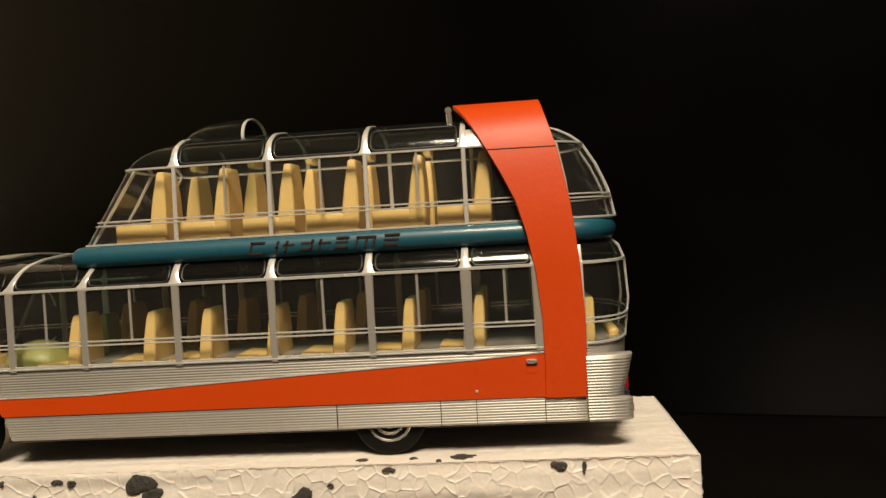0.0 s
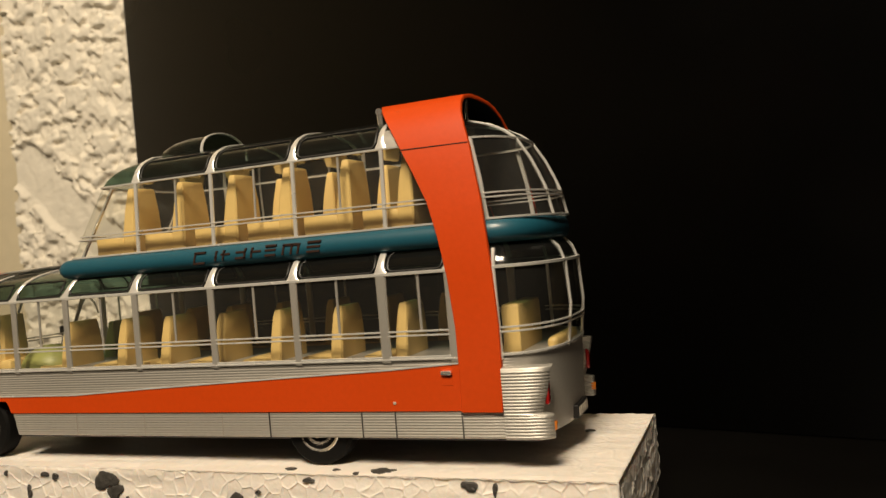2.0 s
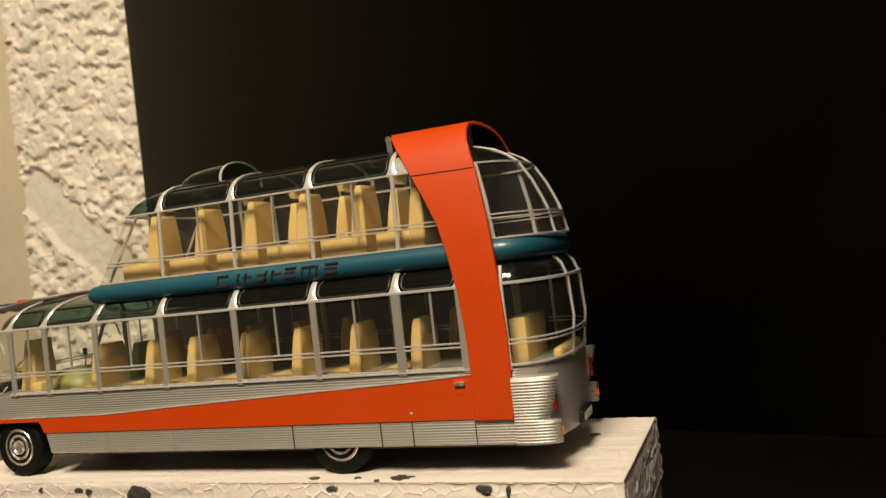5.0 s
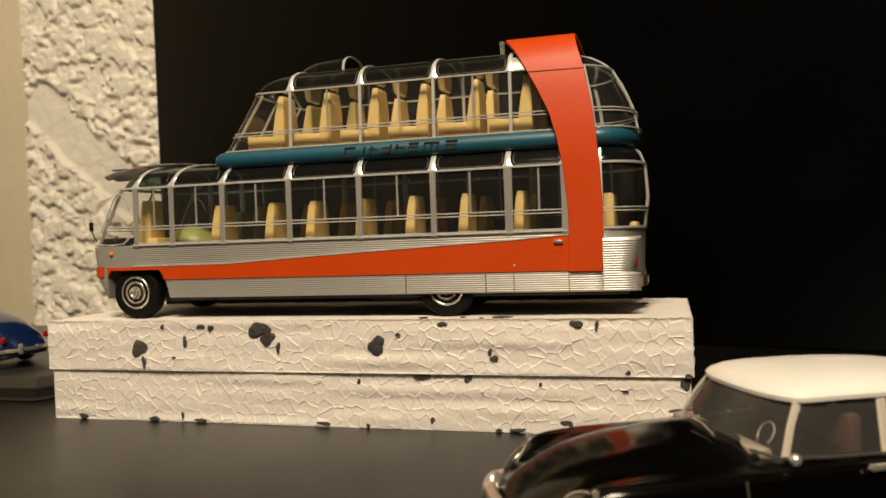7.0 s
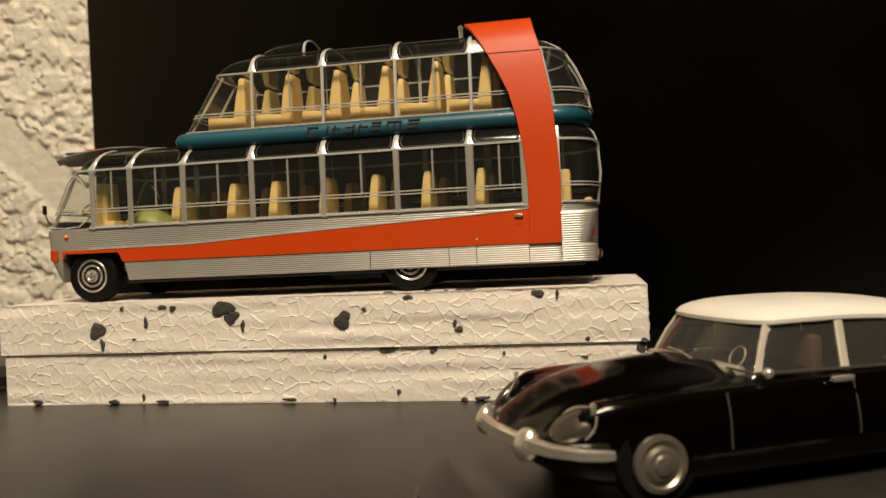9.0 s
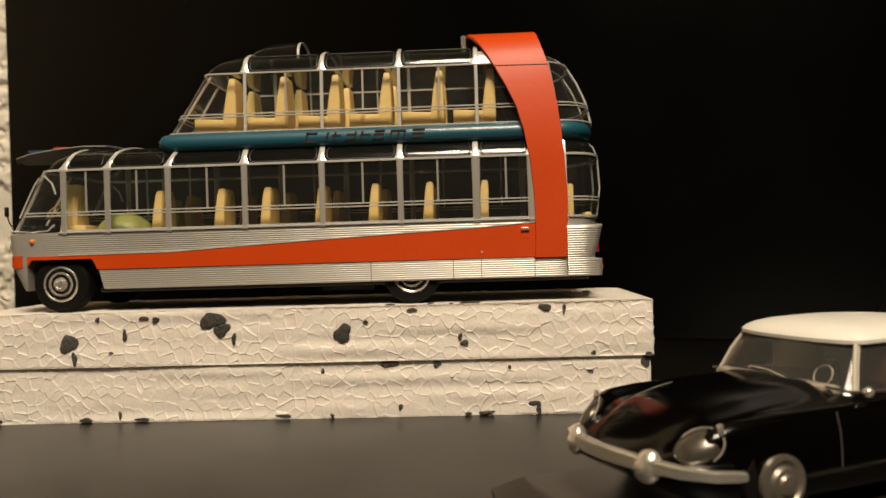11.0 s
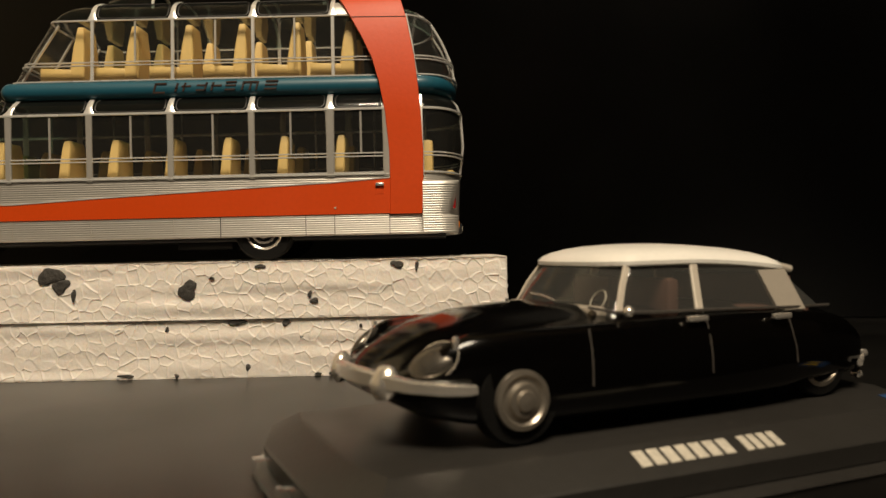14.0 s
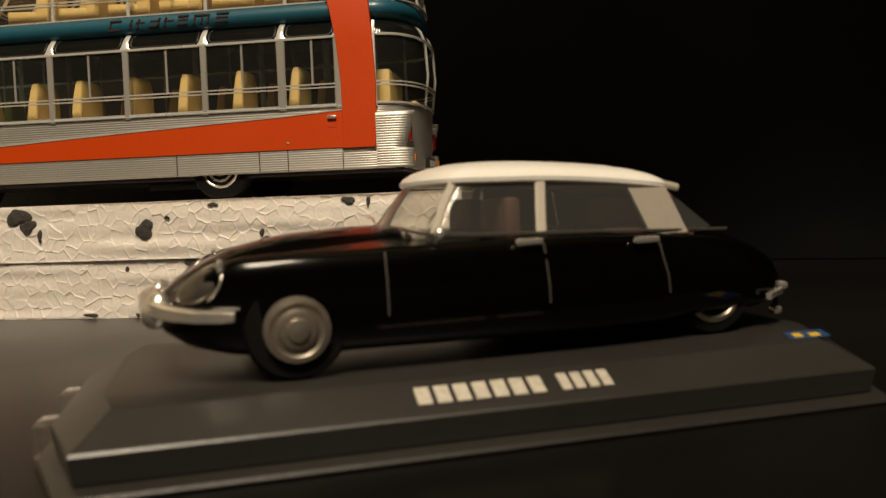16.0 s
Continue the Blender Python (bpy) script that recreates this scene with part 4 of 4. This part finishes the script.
WIDTH = [(-20.5, 5), (-20, 9), (-18.5, 13), (-16, 16.3), (-12, 18.9), (-6, 20.6), (2, 21.4), (20, 21.7), (48, 21.6), (62, 20.8), (74, 19.4), (84, 17.2), (91, 14.6), (95, 11.5), (97.2, 6)]
CREST = [(-20.5, 20.2), (-19.5, 21.6), (-17.8, 23.3), (-13, 26.2), (-8, 28.3), (-3, 29.5), (1.4, 30.3), (11, 31.0), (18, 31.2), (24, 30.2), (45, 29.6), (63, 29.0), (76, 28.7), (83, 27.8), (88, 26.2), (93, 23.2), (96, 19.4), (97.2, 16.4)]
WING = [(-20.5, 19.6), (-18, 21.2), (-15, 23.6), (-11.8, 26.3), (-8, 27.8), (0, 28.2), (12, 28.2), (24, 28.4), (45, 28.6), (63, 28.2), (76, 27.2), (84, 25.4), (90, 22.8), (95, 18.6), (97.2, 15.8)]
FOOT = [(-20.5, 18.6), (-19, 17.0), (-15, 14.8), (-9, 13.4), (0, 12.8), (60, 12.6), (66, 13.0), (71, 13.5), (80, 13.5), (86, 13.4), (95, 14.6), (97.2, 15.2)]
VALLEY = [(-18, 0.0), (-12, 1.5), (-4, 1.5), (8, 0.9), (20, 0.0)]


def car_section(x):
    """A slice of the body: flat flank, rounded wing, a valley beside the raised bonnet."""
    w, c, g, f, v = bmix(x, WIDTH), bmix(x, CREST), bmix(x, WING), bmix(x, FOOT), bmix(x, VALLEY)
    half = [(0.0, f), (w * 0.6, f), (w * 0.9, f + 0.15), (w * 0.965, f + (g - f) * 0.12), (w * 0.995, f + (g - f) * 0.4), (w, f + (g - f) * 0.62), (w * 0.988, f + (g - f) * 0.80), (w * 0.965, f + (g - f) * 0.91), (w * 0.92, g - 0.25), (w * 0.86, g),
            (w * 0.79, g + (c - g) * 0.10 - v * 0.35), (w * 0.70, g + (c - g) * 0.30 - v * 0.9), (w * 0.61, g + (c - g) * 0.52 - v), (w * 0.50, g + (c - g) * 0.76 - v * 0.55), (w * 0.38, g + (c - g) * 0.91 - v * 0.15), (w * 0.2, g + (c - g) * 0.98), (0.0, c)]
    x = x if x < 45 else 45 + (x - 45) * 0.965
    return [(x, -y, z) for y, z in half] + [(x, y, z) for y, z in half[-2:0:-1]]


stations = [-20.5, -20.2, -19.6, -18.5, -17, -15.5, -14, -12.5, -11.2, -10, -8.5, -7, -5, -3, -0.5, 2, 5, 8, 11, 14, 17, 19, 21.5, 24, 32, 40, 48, 56, 62, 66, 70, 74, 78, 80.5, 83, 85, 87, 89, 91, 92.5, 94, 95.2, 96.2, 97.2]
shell = part("body_shell", loft([car_section(x) for x in stations]), CAR_BLACK, saloon, "gloss black body", angle=60)


def cabin_shape(z):
    """Front, rear and half width of the glasshouse."""
    t = (z - 29.0) / 9.6
    return 16.4 + 8.0 * t, 79.0 - 11.0 * t, 17.8 - 3.2 * t


def cabin_ring(z, g=0.0):
    f, r, w = cabin_shape(z)
    return ring(z, f - g, r + g, w + g, front=(7.2 - 0.25 * (z - 29), 2.0), rear=(12, 2.4), n=12, straight=12)


part("glasshouse", loft([cabin_ring(z) for z in (28.6, 31, 34, 36.5, 38.4)], True, False), CAR_GLASS, saloon, "clear windows")
rings = []
for z, g in ((37.6, 0.5), (37.9, 0.95), (38.6, 1.0), (39.4, 0.3), (40.2, -1.2), (40.9, -3.6), (41.4, -6.6), (41.7, -10.5), (41.8, -14)):
    f, r, w = cabin_shape(38.4)
    rr = []
    for x, y, _ in ring(z, f - g * 0.9, r + 1.6 + g, max(1.2, w + g), front=(5.0, 2.3), rear=(9, 2.6), n=12, straight=12):
        rr.append((x, y, z - max(0.0, (x - 40) / 34) ** 1.7 * 3.0 - max(0.0, (30 - x) / 14) ** 2 * 0.5))
    rings.append(rr)
part("roof", loft(rings), CREAM, saloon, "cream painted roof")
for side in (-1, 1):
    part("screen_pillar", sweep([(22.4, side * 17.4, 29.4), (24.5, side * 15.9, 34), (27.0, side * 14.2, 38.0)], 1.3, 0.8), PILLAR, saloon, "pale windscreen pillar")
    part("door_pillar", sweep([(40.6, side * 18.1, 28.6), (41.3, side * 16.5, 33.5), (42.0, side * 15.0, 38.0)], 1.8, 0.7), PILLAR, saloon, "pale door pillar")
    part("window_trim", sweep([(18, side * 14.5, 30.6), (21, side * 18.2, 29.8), (30, side * 18.4, 29.4), (50, side * 18.4, 29.0), (66, side * 18.0, 28.5), (78, side * 15.8, 28.2)], 0.5, 0.5, (0, 0, 1)), CAR_LINE, saloon, "dark grey window trim")
    quad = [(58.4, 36.0), (65.8, 36.0), (68.4, 28.0), (61.0, 28.0)]
    part("rear_quarter_panel", loft([[(x, side * (18.2 - 0.34 * (z - 28)), z) for x, z in quad], [(x, side * (17.4 - 0.34 * (z - 28)), z) for x, z in quad]]), GREY_PANEL, saloon, "warm grey rear quarter panel")
    for x, bend in ((13.6, 0.1), (39.7, 0.5), (61.2, 1.4)):
        w = bmix(x, WIDTH)
        part("door_joint", sweep([(x, side * (w * 0.96 + 0.02), 27.6), (x + bend * 0.4, side * (w * 0.995 + 0.03), 24.0), (x + bend, side * (w + 0.05), 21.0), (x + bend * 1.2, side * (w + 0.03), 18.0)], 0.34, 0.14), CAR_LINE, saloon)
    for x, z in ((37.0, 28.0), (58.2, 27.3)):
        part("door_handle", box((x - 2.3, side * 21.35 - 0.55, z - 0.55), (x + 2.3, side * 21.35 + 0.55, z + 0.55), 0.3, 2), CHROME, saloon, "chrome door handle")
    lens = bmesh.new()
    bmesh.ops.create_uvsphere(lens, u_segments=22, v_segments=12, radius=1)
    for v in lens.verts:
        v.co = (-13.0 + v.co.x * 2.8 + v.co.y * side * 2.0 + v.co.z * 1.5, side * 15.9 + v.co.y * 3.1, 23.6 + v.co.z * 2.8 + v.co.x * 0.8)
    lamp_part = part("headlight", lens, LAMP_LENS, saloon, "smoky clear headlight in a chrome rim")
    rim = []
    for k in range(25):
        a = 2 * math.pi * k / 24
        rim.append((-12.6 + 1.9 * math.cos(a) + 1.6 * math.sin(a), side * (16.0 + 3.3 * math.cos(a)), 23.7 + 3.0 * math.sin(a)))
    part("headlight_rim", sweep(rim, 0.34, 0.34, (1, 0, 0)), CHROME, lamp_part)
    # Chrome bit standing in for the bright rear edge of the headlight rim.
    part("headlight_edge", box((-10.8, side * 18.2 - 0.5, 25.4), (-9.8, side * 18.2 + 0.6, 27.7), 0.4, 2), CHROME, saloon, "upright chrome edge behind the headlight")

    def car_wheel(x, y, name="wheel", rim_r=4.6):
        t = part(name, turned([(4.8, -2.0), (7.2, -2.0), (7.65, -1.2), (7.65, 1.2), (7.2, 2.0), (4.8, 2.0)], (x, y, 17.0)), RUBBER, saloon, "black tyre")
        d = side
        part("wheel_disc", turned([(rim_r + 0.4, 1.4 * d), (rim_r + 0.3, 2.2 * d), (rim_r - 0.5, 2.4 * d), (rim_r - 1.0, 1.9 * d), (3.0, 2.0 * d), (2.6, 2.7 * d), (1.8, 2.8 * d), (1.5, 3.3 * d), (0.2, 3.5 * d)], (x, y + (0.9 * side if x < 10 else 0), 17.0)), DISC, t, "dull chrome wheel disc")
    car_wheel(0.0, side * 18.6)
    car_wheel(74.6, side * 14.6, rim_r=5.2)
    guard = []
    for z, k in ((17.4, 0.45), (18.4, 0.85), (20.2, 1.0), (21.6, 0.8), (22.6, 0.5), (23.0, 0.2)):
        guard.append([(-19.4 - 2.3 * k * math.cos(a) - (23 - z) * 0.10, side * (11.0 - 0.5 * math.cos(a)) + 2.3 * k * math.sin(a), z) for a in [2 * math.pi * n / 14 for n in range(14)]])
    part("bumper_guard", loft(guard), CHROME, saloon, "chrome bumper guard")
    part("roof_indicator", sweep([(65.4, side * 14.2, 36.6), (67.2, side * 14.0, 36.3), (69.0, side * 13.7, 35.9)], [0.7, 1.2, 1.7], 1.3, (0, 1, 0)), PILLAR, saloon, "pale trumpet-shaped roof indicator")
    part("rear_guard", box((91.8, side * 12 - 1.2, 15.8), (93.8, side * 12 + 1.2, 17.4), 0.5, 2), CHROME, saloon, "chrome rear trim")
    part("rear_stem", box((91.6, side * 11.4 - 0.4, 11.5), (92.6, side * 11.4 + 0.4, 16.5), 0.2, 1), BLACK, saloon)
    part("rear_guard", box((91.4, side * 11.4 - 0.9, 11.0), (93.2, side * 11 + 0.9, 12.8), 0.6, 3), CHROME, saloon, "chrome rear bumper guard")
    part("front_seat", joined([box((27, side * 9 - 6.5, 24), (37, side * 9 + 6.5, 29), 0.8), box((35.4, side * 9 - 6.5, 26), (38.4, side * 9 + 6.5, 35.2), 1.0)]), CABIN, saloon, "reddish brown front seat")
half = [(-8.7, -21.9, 19.6), (-10.2, -21.6, 19.6), (-13.5, -20.2, 19.7), (-17.2, -16.8, 20.0), (-20.0, -11.5, 20.4), (-21.4, -5.5, 20.6), (-21.8, 0, 20.6)]
part("front_bumper", sweep(half + [(x, -y, z) for x, y, z in half[-2::-1]], [1.5, 1.9, 2.0, 2.3, 2.7, 3.0, 3.0, 3.0, 2.7, 2.3, 2.0, 1.9, 1.5], 2.0, (0, 0, 1)), CHROME, saloon, "chrome wrap-round front bumper")
mir = bmesh.new()
bmesh.ops.create_uvsphere(mir, u_segments=14, v_segments=8, radius=1.05)
for v in mir.verts:
    v.co += Vector((22.6, -20.0, 29.9))
part("wing_mirror", mir, CHROME, saloon, "small chrome wing mirror")
part("rear_bumper", sweep([(86.5, -16.5, 15.4), (92.4, -12.6, 15.6), (95.4, -6, 15.8), (95.9, 0, 15.8), (95.4, 6, 15.8), (92.4, 12.6, 15.6), (86.5, 16.5, 15.4)], 1.4, 1.0, (0, 0, 1)), CHROME, saloon, "chrome rear bumper")
part("rear_seat", joined([box((55, -16, 24), (66, 16, 29), 0.8), box((64, -16, 26), (67.5, 16, 35), 1.0)]), CABIN, saloon, "reddish brown rear seat")
part("cabin_floor", box((13, -17.5, 27.4), (70, 17.5, 28.0)), CABIN, saloon, "brown cabin floor")
part("dashboard", box((18.5, -15, 27.5), (22, 15, 30.6), 0.8), GREY_PANEL, saloon, "grey dashboard")
part("steering_wheel", turned([(2.1, -0.2), (2.3, 0), (2.1, 0.2), (1.9, 0), (2.1, -0.2)], (0, 0, 0), "z", 24, False), CREAM_PRINT, saloon, "cream steering wheel").matrix_local = pose(25 * MM, -8 * MM, (31.2 - 9.3) * MM, 0, -62, 0) @ Matrix.Translation(Vector((0, 0, 9.3)) * MM)
part("wiper", sweep([(15.2, -8, 31.6), (15.9, -3, 32.4), (16.2, 2, 32.6)], 0.4, 0.3), CHROME, saloon)

# ---- a dark blue model at the edge of the table ----
plinth2 = plinth("display_plinth", (-311.5, 63.8, 0), 0.0, "dark grey plastic stand under the blue model car")
coupe = thing("model_coupe", (-311, 63, 9.3), 0, (0, 0, 9.3), label="glossy deep blue rounded model car with chrome bumper", category="model car")
rows = []
for x, w, c, f in ((-55, 6, 20, 16), (-54, 14, 22, 14), (-48, 18, 25, 12.5), (-30, 20, 27, 12.5), (-20, 20, 33, 12.5), (0, 20, 39, 12.5), (18, 19.6, 39.5, 12.5), (32, 19, 37.5, 12.5), (44, 18, 32.5, 13), (52, 15.5, 26.5, 14), (56, 12, 21, 15), (57.5, 7, 18, 16)):
    sect = [(0, f), (w * 0.9, f), (w, f + (c - f) * 0.3), (w * 0.97, f + (c - f) * 0.55), (w * 0.78, f + (c - f) * 0.82), (w * 0.45, f + (c - f) * 0.97), (0, c)]
    rows.append([(x, -y, z) for y, z in sect] + [(x, y, z) for y, z in sect[-2:0:-1]])
body = loft(rows)
bmesh.ops.subdivide_edges(body, edges=body.edges[:], cuts=1, smooth=0.8, use_grid_fill=True)
part("body_shell", body, COBALT, coupe, "glossy deep blue body", angle=70)
part("rear_bumper", sweep([(46, -19.5, 18.0), (53, -17.0, 18.2), (58, -10, 18.4), (60, 0, 18.4), (58, 10, 18.4), (53, 17.0, 18.2), (46, 19.5, 18.0)], 1.8, 1.2, (0, 0, 1)), CHROME, coupe, "chrome rear bumper")
for y in (-9, 9):
    part("bumper_guard", box((58.6, y - 0.9, 16.6), (61.0, y + 0.9, 21.6), 0.6, 2), CHROME, coupe, "chrome bumper guard")
    part("tail_lamp", box((52.8, y * 1.5 - 1.2, 22.0), (54.8, y * 1.5 + 1.2, 25.2), 0.7, 2), RED_LENS, coupe, "red tail lamp")
for x in (-34, 36):
    for side in (-1, 1):
        t = part("wheel", turned([(4.8, -2.0), (7.2, -2.0), (7.6, 0), (7.2, 2.0), (4.8, 2.0)], (x, side * 18, 16.9)), RUBBER, coupe, "black tyre")
        part("wheel_disc", turned([(5, 1.6 * side), (4.6, 2.4 * side), (2, 2.2 * side), (0.3, 2.8 * side)], (x, side * 18, 16.9)), CHROME, t, "chrome wheel disc")
